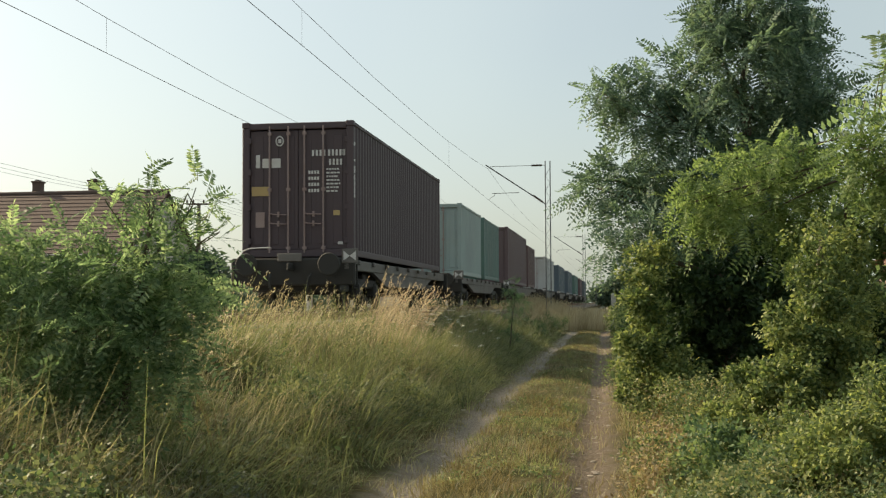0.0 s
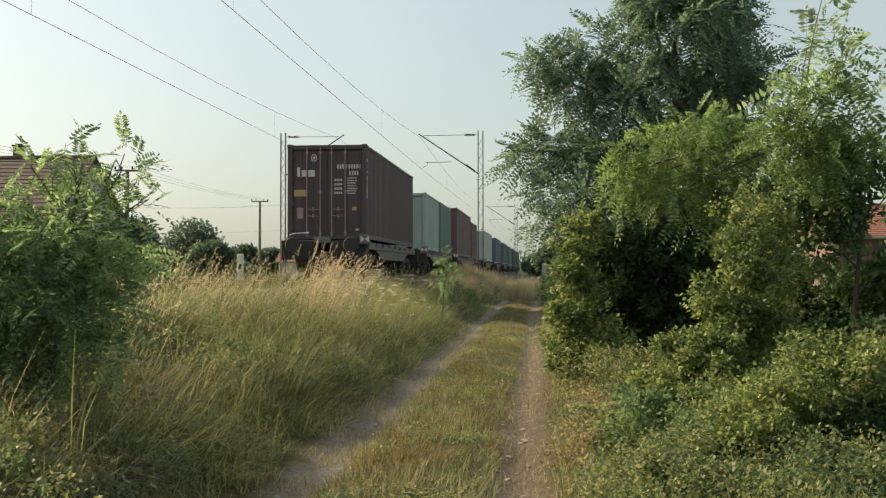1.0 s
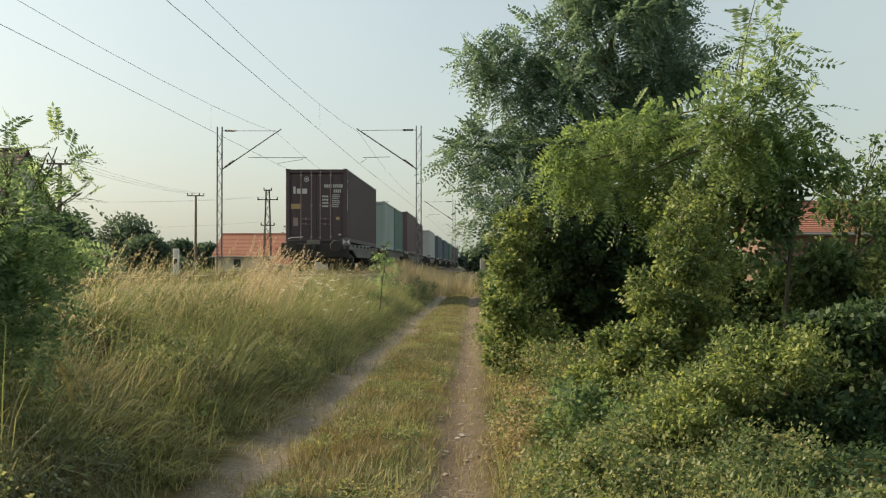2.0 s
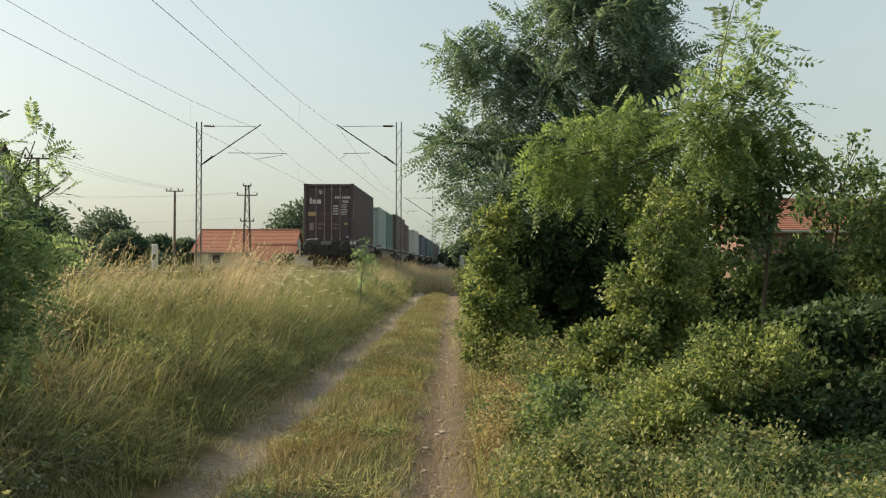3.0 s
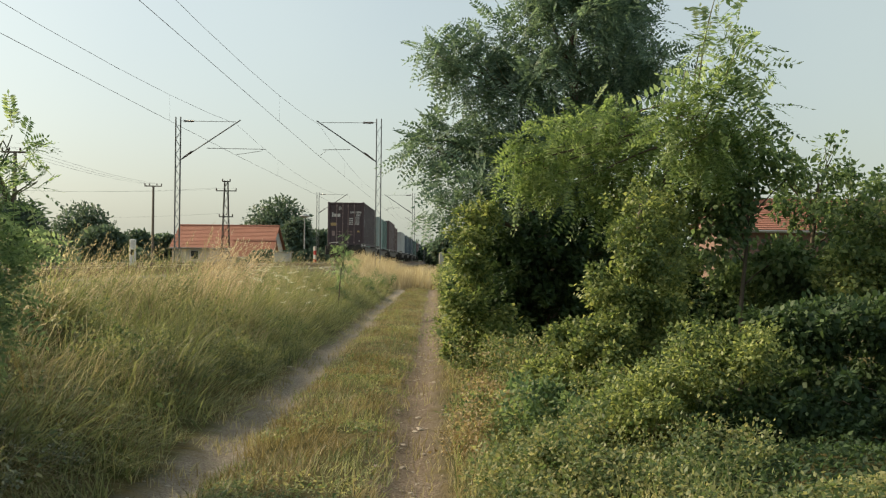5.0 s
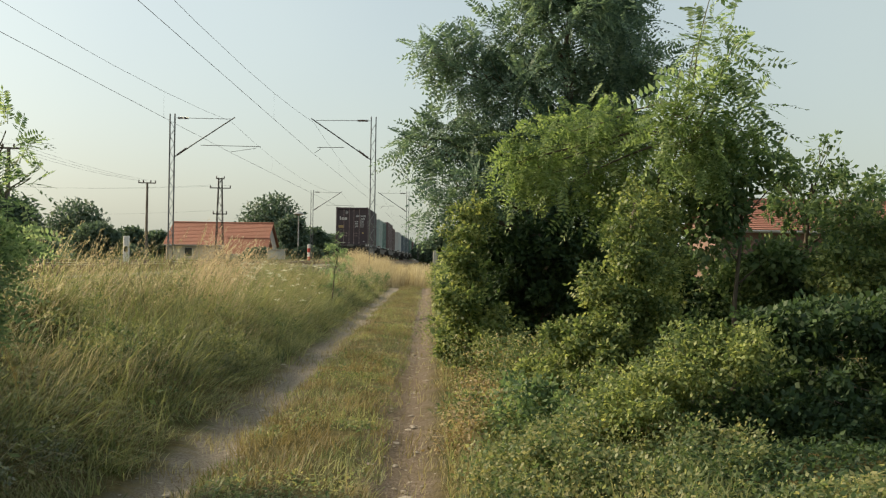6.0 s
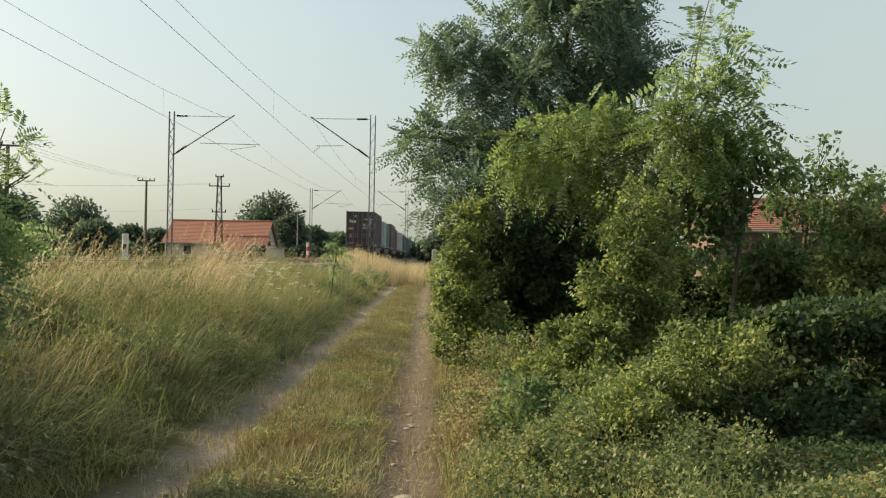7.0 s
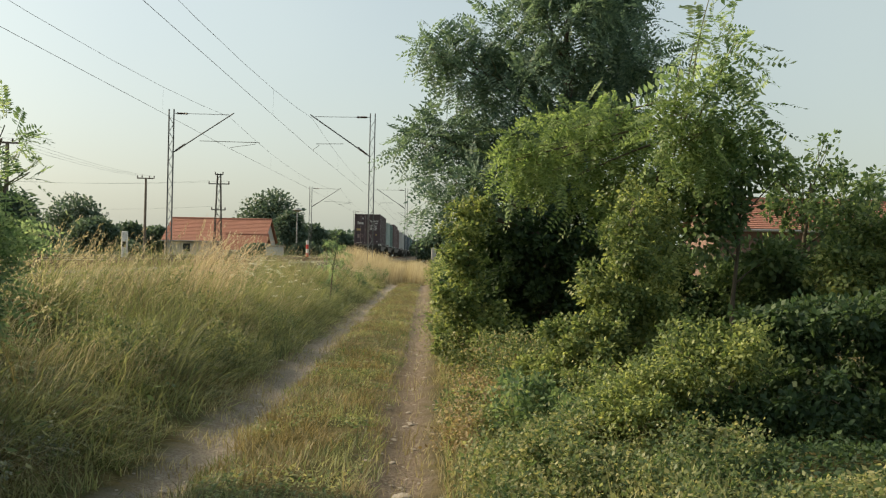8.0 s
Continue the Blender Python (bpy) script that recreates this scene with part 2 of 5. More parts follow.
class Geo:
    """Vertices and faces of one mesh in the making."""

    def __init__(self):
        self.v, self.f = [], []

    def add(self, verts, faces):
        n = len(self.v)
        self.v += [tuple(p) for p in verts]
        self.f += [tuple(n + i for i in q) for q in faces]
        return self

    def box(self, c, s, ch=0.0):
        """A box with chamfered edges: centre, size, chamfer."""
        hx, hy, hz = (k / 2 for k in s)
        ch = min(ch, 0.45 * min(s))
        if ch <= 0:
            vs = [(c[0] + i * hx, c[1] + j * hy, c[2] + k * hz) for i in (-1, 1) for j in (-1, 1) for k in (-1, 1)]
            return self.add(vs, [(0, 1, 3, 2), (4, 6, 7, 5), (0, 4, 5, 1), (2, 3, 7, 6), (0, 2, 6, 4), (1, 5, 7, 3)])
        bm = bmesh.new()
        bmesh.ops.create_cube(bm, size=1.0)
        for v in bm.verts:
            v.co = Vector((c[0] + v.co.x * s[0], c[1] + v.co.y * s[1], c[2] + v.co.z * s[2]))
        bmesh.ops.bevel(bm, geom=bm.edges[:], offset=ch, segments=1, affect="EDGES")
        bm.verts.index_update()
        self.add([v.co for v in bm.verts], [[v.index for v in f.verts] for f in bm.faces])
        bm.free()
        return self

    def tube(self, pts, radii, n=8):
        """A round bar through points, capped."""
        pts = [Vector(p) for p in pts]
        if isinstance(radii, (int, float)):
            radii = [radii] * len(pts)
        vs, fs = [], []
        side = None
        for i, p in enumerate(pts):
            d = (pts[min(i + 1, len(pts) - 1)] - pts[max(i - 1, 0)]).normalized()
            if side is None:
                side = d.orthogonal().normalized()
            side = (side - d * side.dot(d)).normalized()
            up = d.cross(side)
            for k in range(n):
                a = 2 * math.pi * k / n
                vs.append(p + (side * math.cos(a) + up * math.sin(a)) * radii[i])
        for i in range(len(pts) - 1):
            for k in range(n):
                a, b = i * n + k, i * n + (k + 1) % n
                fs.append((a, b, b + n, a + n))
        fs.append(tuple(reversed(range(n))))
        fs.append(tuple(range((len(pts) - 1) * n, len(pts) * n)))
        return self.add(vs, fs)

    def prism(self, outline, y0, y1):
        """An outline in x and z, drawn out along y."""
        n = len(outline)
        vs = [(x, y0, z) for x, z in outline] + [(x, y1, z) for x, z in outline]
        fs = [(i, (i + 1) % n, (i + 1) % n + n, i + n) for i in range(n)]
        return self.add(vs, fs + [tuple(reversed(range(n))), tuple(range(n, 2 * n))])

    def mesh(self, name, smooth=False):
        me = bpy.data.meshes.new(name)
        me.from_pydata(self.v, [], self.f)
        bm = bmesh.new()
        bm.from_mesh(me)
        bmesh.ops.recalc_face_normals(bm, faces=bm.faces)
        bm.to_mesh(me)
        bm.free()
        if smooth:
            me.shade_smooth()
        return me


def part(name, geo, mat, parent=None, label="", at=None, smooth=False):
    """One mesh object, under a thing or a part."""
    me = geo if isinstance(geo, bpy.types.Mesh) else geo.mesh(name, smooth)
    if mat and not me.materials:
        me.materials.append(mat)
    ob = new(name, me)
    ob.parent = parent
    if at:
        ob.location = at
    return tagged(ob, label)


def thing(name, label, category, at=(0, 0, 0), turn=0.0, group="", kind=""):
    ob = new(name)
    ob.empty_display_size = 0.3
    ob.matrix_basis = pose(*at, 0, 0, turn)
    return tagged(ob, label, category, group, kind)


def soup(name, verts, faces, mat):
    """A mesh from arrays of vertices and four-sided faces."""
    verts, faces = np.asarray(verts, np.float32).reshape(-1, 3), np.asarray(faces, np.int32).reshape(-1, 4)
    me = bpy.data.meshes.new(name)
    me.vertices.add(len(verts))
    me.vertices.foreach_set("co", verts.ravel())
    me.loops.add(faces.size)
    me.loops.foreach_set("vertex_index", faces.ravel())
    me.polygons.add(len(faces))
    me.polygons.foreach_set("loop_start", np.arange(0, faces.size, 4, dtype=np.int32))
    me.update(calc_edges=True)
    me.materials.append(mat)
    return me


rng = np.random.default_rng(7)


def unit(a):
    return a / np.maximum(np.linalg.norm(a, axis=-1, keepdims=True), 1e-9)


def diamonds(p, d, n, length, width):
    """One pointed leaf each: base p, direction d, face normal n."""
    s = unit(np.cross(d, n))
    L, W = length[:, None], width[:, None]
    v = np.stack([p, p + d * L * 0.45 + s * W * 0.5 - n * W * 0.08, p + d * L, p + d * L * 0.45 - s * W * 0.5 - n * W * 0.08], 1)
    f = np.arange(len(p) * 4).reshape(-1, 4)
    return v.reshape(-1, 3), f


def feathers(p, d, n, length, pairs=8):
    """Feathered leaves: leaflets in pairs along a stalk that droops."""
    s = unit(np.cross(d, n))
    P, D, N, L, W = [], [], [], [], []
    for k in range(pairs + 1):
        u = 0.2 + 0.8 * k / pairs
        q = p + d * (length * u)[:, None] - np.array([0, 0, 1.0]) * (length * 0.25 * u * u)[:, None]
        size = length * (0.14 + 0.06 * math.sin(math.pi * u))
        for sg in ((1, -1) if k < pairs else (0,)):
            dd = unit(s * sg + d * (0.35 if sg else 1.0) - n * 0.15 + rng.normal(0, 0.12, p.shape))
            P.append(q), D.append(dd), N.append(unit(n + rng.normal(0, 0.25, p.shape))), L.append(size), W.append(size * 0.42)
    v, f = diamonds(*(np.concatenate(a) for a in (P, D, N, L, W)))
    st = unit(np.cross(d, n)) * 0.0025
    e = p + d * length[:, None] - np.array([0, 0, 1.0]) * (length * 0.25)[:, None]
    sv = np.stack([p - st, p + st, e + st * 0.5, e - st * 0.5], 1).reshape(-1, 3)
    return np.concatenate([v, sv]), np.concatenate([f, np.arange(len(p) * 4).reshape(-1, 4) + len(v)])


def blobs_points(blobs, gaps=0.0, shell=2.4, lump=0.3, freq=1.6):
    """Points and outward ways in a set of uneven lumps: x, y, z, rx, ry, rz, count."""
    P, O = [], []
    for x, y, z, rx, ry, rz, cnt in blobs:
        o = unit(rng.normal(size=(cnt, 3)))
        seed = Vector((x * 3.1, y * 1.7, z * 2.3))
        k = np.array([1 + lump * noise.noise(Vector(a) * freq + seed) + 0.5 * lump * noise.noise(Vector(a) * freq * 3 + seed) for a in o])
        r = rng.random(cnt) ** (1 / shell) * k
        p = o * r[:, None] * np.array([rx, ry, rz]) + np.array([x, y, z])
        if gaps > 0:
            size = (rx + ry + rz) / 3
            g = np.array([noise.noise(Vector(a) * (2.6 / size) + seed * 2) for a in p])
            keep = g > gaps - 0.5
            p, o = p[keep], o[keep]
        P.append(p), O.append(o)
    return np.concatenate(P), np.concatenate(O)


def clumps(blobs, n):
    """Breaks each lump up into n small ones over its surface, for a ragged outline with deep gaps."""
    out = []
    for x, y, z, rx, ry, rz, cnt in blobs:
        if cnt < 60:
            out.append((x, y, z, rx, ry, rz, cnt))
            continue
        out.append((x, y, z, rx * 0.78, ry * 0.78, rz * 0.78, int(cnt * 0.3)))
        for k in range(n):
            d = unit(rng.normal(size=3))
            r = rng.uniform(0.7, 1.15)
            q = rng.uniform(0.2, 0.42)
            m = (rx + ry + rz) / 3 * q
            out.append((x + d[0] * rx * r, y + d[1] * ry * r, z + d[2] * rz * r, m * rng.uniform(0.8, 1.4), m, m * rng.uniform(0.7, 1.1), max(8, int(cnt * 0.7 / n))))
    return out


def foliage(name, blobs, mat, size, feather=False, gaps=0.25, shell=2.4, lump=0.3, droop=0.3, floor=None, ragged=0):
    if ragged:
        blobs = clumps(blobs, ragged)
    p, o = blobs_points(blobs, gaps, shell, lump)
    if floor is not None:
        keep = p[:, 2] > floor
        p, o = p[keep], o[keep]
    d = unit(o + rng.normal(0, 0.7, p.shape) - np.array([0, 0, droop]))
    n = unit(np.array([0, 0, 0.9]) + 0.5 * o + rng.normal(0, 0.55, p.shape))
    n = unit(n - d * (n * d).sum(1, keepdims=True))
    L = size * rng.uniform(0.6, 1.3, len(p))
    v, f = feathers(p, d, n, L) if feather else diamonds(p, d, n, L, L * rng.uniform(0.5, 0.8, len(p)))
    return soup(name, v, f, mat)


def blades(p, height, width, lean, bend=0.35):
    """Grass blades: two tapered pieces each, bent over."""
    a = rng.uniform(0, 2 * math.pi, len(p))
    s = np.stack([np.cos(a), np.sin(a), 0 * a], 1) * (width / 2)[:, None]
    b = rng.uniform(0, 2 * math.pi, len(p))
    out = np.stack([np.cos(b), np.sin(b), 0 * b], 1) * (rng.uniform(0.1, 1, len(p)) * bend)[:, None] + np.asarray(lean)
    up = np.array([0, 0, 1.0])
    H = height[:, None]
    o = np.linalg.norm(out, axis=1, keepdims=True)
    m = p + unit(up + out * 0.75) * H * 0.55
    t = m + unit(up * (1 - 0.75 * np.minimum(o, 1.5)) + out) * H * 0.5
    v = np.stack([p - s, p + s, m + s * 0.75, m - s * 0.75, t + s * 0.12, t - s * 0.12], 1).reshape(-1, 3)
    i = np.arange(len(p))[:, None] * 6
    f = np.concatenate([i + np.array([0, 1, 2, 3]), i + np.array([3, 2, 4, 5])], 1).reshape(-1, 4)
    return v, f, t, unit(t - m)


def joined(pieces):
    v, f, n = [], [], 0
    for a, b in pieces:
        v.append(a), f.append(b + n)
        n += len(a)
    return np.concatenate(v), np.concatenate(f)

# ---- ground ----
RAIL_Z = 1.28
TRACK_X, TRACK2_X = -6.69, -11.15


def smooth(a, b, x):
    t = np.clip((x - a) / (b - a), 0, 1)
    return t * t * (3 - 2 * t)


def path_x(y):
    return -0.90 - 0.0085 * np.clip(y, -20, 300)


def ground_z(x, y):
    """Height of the ground: path with two ruts, a bank up to the line, level fields."""
    x, y = np.asarray(x, float), np.asarray(y, float)
    s = x - path_x(y)
    z = 0.32 * smooth(-1.2, -2.1, s) + 0.48 * smooth(-1.6, -4.0, s)
    z = z - 0.4 * smooth(-14.0, -18.0, x)
    z = z + 0.25 * smooth(1.5, 3.5, s)
    z = z - 0.07 * np.exp(-((np.abs(s) - 0.72) / 0.22) ** 2) + 0.03 * np.exp(-(s / 0.4) ** 2)
    z = z + 0.025 * np.sin(x * 2.3 + 0.7 * y) * np.sin(y * 1.1 - x) + 0.012 * np.sin(5.1 * x + 2 * y) * np.cos(4.3 * y)
    hump = np.sin(1.7 * x + 0.9 * y + 1.0) * np.sin(1.15 * y - 0.8 * x) + 0.5 * np.sin(3.1 * x - 1.9 * y)
    z = z + 0.15 * hump * smooth(-1.5, -2.4, s) * smooth(-5.0, -4.3, x)
    return z + 0.08 * np.sin(x * 0.21 + 2) * np.sin(y * 0.17) * smooth(3, 9, np.abs(s))


def build_ground():
    def axis(lo, hi, step, far):
        a = list(np.arange(lo, hi + 1e-6, step))
        d, left, right = step, [], []
        p = lo
        while p > -far:
            d *= 1.22
            p -= d
            left.append(p)
        d, p = step, a[-1]
        while p < far:
            d *= 1.22
            p += d
            right.append(p)
        return np.array(left[::-1] + a + right)
    xs, ys = axis(-7.0, 5.0, 0.09, 2500), axis(2.0, 34.0, 0.14, 2500)
    X, Y = np.meshgrid(xs, ys)
    Z = ground_z(X, Y)
    v = np.stack([X, Y, Z], 2).reshape(-1, 3)
    near = np.where((np.abs(v[:, 0] - path_x(v[:, 1])) < 1.4) & (v[:, 1] > 2) & (v[:, 1] < 30))[0]
    for i in near:  # clods and potholes
        q = Vector(v[i])
        v[i, 2] += 0.02 * noise.noise(q * 3.1) + 0.014 * noise.noise(q * 7.7)
    i = np.arange(len(ys) - 1)[:, None] * len(xs) + np.arange(len(xs) - 1)[None, :]
    f = np.stack([i, i + 1, i + 1 + len(xs), i + len(xs)], 2).reshape(-1, 4)
    me = soup("ground", v, f, M_GROUND)
    me.shade_smooth()
    tagged(new("ground", me), "dry grassy ground with a two-rut dirt path", "ground", kind="structure")


build_ground()


# ---- railway ----
def build_track(x0, label):
    bed = Geo().prism([(x0 - 2.2, 0.7), (x0 + 2.2, 0.7), (x0 + 1.75, RAIL_Z - 0.2), (x0 - 1.75, RAIL_Z - 0.2)], -60, 700)
    tagged(part("ballast_bed", bed, M_BALLAST), "grey-brown crushed stone ballast under the rails", "ballast", kind="structure")
    t = thing("railway_track", label, "railway track", (x0, 0, 0))
    for sx in (-0.7535, 0.7535):
        z = RAIL_Z
        prof = [(-.07, z - .172), (.07, z - .172), (.07, z - .16), (.012, z - .14), (.012, z - .045), (.036, z - .035),
                (.036, z - .004), (-.036, z - .004), (-.036, z - .035), (-.012, z - .045), (-.012, z - .14), (-.07, z - .16)]
        r = part("rail", Geo().prism([(sx + a, b) for a, b in prof], -60, 700), M_RAIL, t, "rusty steel rail")
        part("rail_head", Geo().box((sx, 320, z - 0.002), (0.06, 760, 0.004)), M_RAILHEAD, r, "polished running surface")
    sl = Geo().box((0, 0, RAIL_Z - 0.235), (2.5, 0.26, 0.14), 0.02).mesh("sleeper")
    sl.materials.append(M_CONCRETE)
    for k in range(110):
        part("sleeper", sl, None, t, at=(0, 3 + 0.6 * k, 0))


build_track(TRACK_X, "railway track of rusty rails on concrete sleepers beside the path")
build_track(TRACK2_X, "second railway track of rusty rails on concrete sleepers")


# ---- train ----
def train_y(t):
    """How far the train has gone along the line."""
    return 11.02 * t - 0.017 * t * t


MOVING, WHEELS = [], []


def corrugated(L, H, x):
    """A container's pressed side wall, as a folded sheet of 4 cm depth."""
    g = Geo()
    n = int((L - 0.3) / 0.28)
    step = (L - 0.3) / n
    sg = 1 if x > 0 else -1
    pts = []
    for i in range(n):
        y = 0.15 + i * step
        pts += [(0, y), (0, y + step * 0.3), (-0.036, y + step * 0.48), (-0.036, y + step * 0.82)]
    pts.append((0, L - 0.15))
    vs = []
    for dx, y in pts:
        vs += [(x + sg * dx, y, 0.14), (x + sg * dx, y, H - 0.1)]
    back = len(vs)
    vs += [(x - sg * 0.06, 0.15, 0.14), (x - sg * 0.06, 0.15, H - 0.1), (x - sg * 0.06, L - 0.15, 0.14), (x - sg * 0.06, L - 0.15, H - 0.1)]
    fs = [(2 * i, 2 * i + 2, 2 * i + 3, 2 * i + 1) for i in range(len(pts) - 1)] + [(back, back + 1, back + 3, back + 2)]
    return g.add(vs, fs)


def container(L, H, mat, y0, label, marks=0):
    """A steel shipping container, doors towards the camera."""
    c = thing("shipping_container", label, "container", (TRACK_X, y0, RAIL_Z + 1.155), group="containers on the train")
    W = 2.438
    for sx in (-1, 1):
        part("side_wall", corrugated(L, H, sx * (W / 2 - 0.012)), mat, c)
        for y in (0.08, L - 0.08):
            part("corner_post", Geo().box((sx * (W / 2 - 0.08), y, H / 2), (0.16, 0.16, H - 0.23), 0.02), mat, c)
            for z in (0.059, H - 0.059):
                part("corner_casting", Geo().box((sx * (W / 2 - 0.08), y, z), (0.17, 0.18, 0.118), 0.012), mat, c)
        part("top_rail", Geo().box((sx * (W / 2 - 0.03), L / 2, H - 0.06), (0.06, L - 0.36, 0.08), 0.01), mat, c)
        part("bottom_rail", Geo().box((sx * (W / 2 - 0.03), L / 2, 0.085), (0.06, L - 0.36, 0.14), 0.01), mat, c)
    part("roof", Geo().box((0, L / 2, H - 0.03), (W - 0.14, L - 0.2, 0.03), 0.008), mat, c)
    part("underside", Geo().box((0, L / 2, 0.13), (W - 0.14, L - 0.2, 0.04)), M_DARKSTEEL, c)
    part("front_wall", Geo().box((0, L - 0.06, H / 2), (W - 0.3, 0.05, H - 0.2), 0.01), mat, c)
    part("door_header", Geo().box((0, 0.07, H - 0.09), (W - 0.32, 0.12, 0.14), 0.015), mat, c)
    part("door_sill", Geo().box((0, 0.07, 0.09), (W - 0.32, 0.12, 0.16), 0.015), mat, c)
    dh = H - 0.36
    for sx in (-1, 1):
        g = Geo()
        x = sx * 0.526
        g.box((x, 0.085, 0.18 + dh / 2), (1.04, 0.03, dh), 0.004)
        door = part("door", g, mat, c)
        for k in range(3):
            part("panel", Geo().box((x - 0.34 + 0.34 * k, 0.066, 0.18 + dh / 2), (0.2, 0.02, dh - 0.2), 0.009), mat, door)
        for rx in ((-0.616, -0.205) if sx < 0 else (0.148, 0.56)):
            rod = part("lock_rod", Geo().tube([(rx, 0.012, 0.1), (rx, 0.012, H - 0.09)], 0.019), M_RODSTEEL, door, "scuffed zinc lock rod")
        for hz in (0.72, 0.92):
            a = -0.616 if sx < 0 else 0.148
            g = Geo().tube([(a, -0.012, hz + 0.02), (a + 0.1, -0.03, hz), (a + 0.37, -0.02, hz - 0.01)], 0.013, 6)
            g.box((a + 0.2, 0.0, hz), (0.05, 0.04, 0.12), 0.008)
            part("door_handle", g, M_RODSTEEL, door)
        for hz in (0.35, H * 0.37, H * 0.63, H - 0.4):
            part("hinge", Geo().box((sx * 1.07, 0.03, hz), (0.1, 0.07, 0.13), 0.015), mat, door)
        for rx in ((-0.616, -0.205) if sx < 0 else (0.148, 0.56)):
            for hz in (0.2, H / 2, H - 0.25):
                part("rod_bracket", Geo().box((rx, 0.025, hz), (0.09, 0.06, 0.07), 0.012), M_RODSTEEL, door)
    if marks:
        def mark(name, boxes, m, lab):
            g = Geo()
            for x, z, w, h in boxes:
                g.box((x, 0.044, z), (w, 0.006, h), 0.002)
            tagged(part(name, g, m, c, lab), kind="stuff" if len(boxes) > 9 else "")
        # maker's mark: plain strokes and a ring in its place
        mark("white_mark", [(-0.88, 2.06, 0.09, 0.28), (-0.7, 2.02, 0.17, 0.2), (-0.48, 2.02, 0.2, 0.2)],
             M_WHITEMARK, "white painted maker's mark as plain blocks")
        ring = [(-0.4 + 0.08 * math.cos(a), 0.042, 2.49 + 0.1 * math.sin(a)) for a in np.linspace(0, 2 * math.pi, 17)]
        g = Geo().tube(ring, 0.014, 5)
        g.box((-0.4, 0.042, 2.49), (0.07, 0.01, 0.08), 0.003)
        part("round_emblem", g, M_WHITEMARK, c, "white painted ring emblem")
        mark("yellow_label", [(-0.82, 1.42, 0.4, 0.2)], M_YELLOWMARK, "faded yellow hazard label")
        mark("grey_plate", [(-0.83, 0.81, 0.2, 0.33)], M_RODSTEEL, "small grey data plate")
        mark("yellow_sticker", [(0.84, 0.94, 0.14, 0.11)], M_YELLOWMARK, "small yellow sticker")
        mark("white_sticker", [(0.92, 0.3, 0.11, 0.06)], M_WHITEMARK, "small white sticker")
        r2 = random.Random(4)
        bars = []
        for x0, z0, n, w in ((0.33, 2.22, 4, 0.062), (0.68, 2.22, 6, 0.062), (0.99, 2.22, 1, 0.05), (0.7, 2.02, 4, 0.06)):
            bars += [(x0 + w * 1.32 * i, z0, w * 0.72, 0.13) for i in range(n)]
        mark("number_mark", bars, M_WHITEMARK, "white painted number as plain bars")
        bars = []
        for row in range(4):
            bars += [(0.25 + 0.063 * i, 1.81 - 0.13 * row, 0.045, 0.07) for i in range(4)]
        for row in range(7):
            x, end = 0.62, r2.uniform(0.85, 0.92)
            while x < end:
                w = r2.uniform(0.03, 0.08)
                bars.append((x + w / 2, 1.87 - 0.078 * row, w, 0.035))
                x += w + 0.018
        mark("weight_table", bars, M_WHITEMARK, "white painted weight table as plain bars")
        g = Geo()
        for z, h in ((2.4, .08), (2.05, .05), (1.85, .16), (1.68, .12), (1.55, .1), (1.42, .14), (1.3, .09)):
            g.box((W / 2 + 0.004, 0.08, z), (0.006, 0.1, h), 0.002)
        tagged(part("post_mark", g, M_WHITEMARK, c, "white painted side number as plain bars"), kind="stuff")
    MOVING.append((c, y0, RAIL_Z + 1.155))
    return c


def bogie(parent, y):
    """Side frames, spring boxes and two turning wheelsets."""
    for sx in (-1, 1):
        g = Geo().box((sx * 1.0, y, 0.62), (0.16, 2.3, 0.2), 0.04)
        for k in (-0.9, 0.9):
            g.box((sx * 1.02, y + k, 0.46), (0.24, 0.36, 0.34), 0.05)
        part("bogie_frame", g, M_DARKSTEEL, parent)
    part("bolster", Geo().box((0, y, 0.75), (2.1, 0.4, 0.2), 0.03), M_DARKSTEEL, parent)
    for k in (-0.9, 0.9):
        g = Geo().tube([(-1.05, 0, 0), (1.05, 0, 0)], 0.08, 10)
        for sx in (-1, 1):
            g.tube([(sx * 0.69, 0, 0), (sx * 0.72, 0, 0), (sx * 0.722, 0, 0), (sx * 0.82, 0, 0)], [0.49, 0.49, 0.46, 0.455], 28)
            for j in range(5):
                a = 2 * math.pi * j / 5
                g.box((sx * 0.825, 0.25 * math.cos(a), 0.25 * math.sin(a)), (0.02, 0.1, 0.1), 0.01)
        w = part("wheelset", g, M_DARKSTEEL, parent, "dark steel wheels on an axle")
        WHEELS.append((w, y + k))


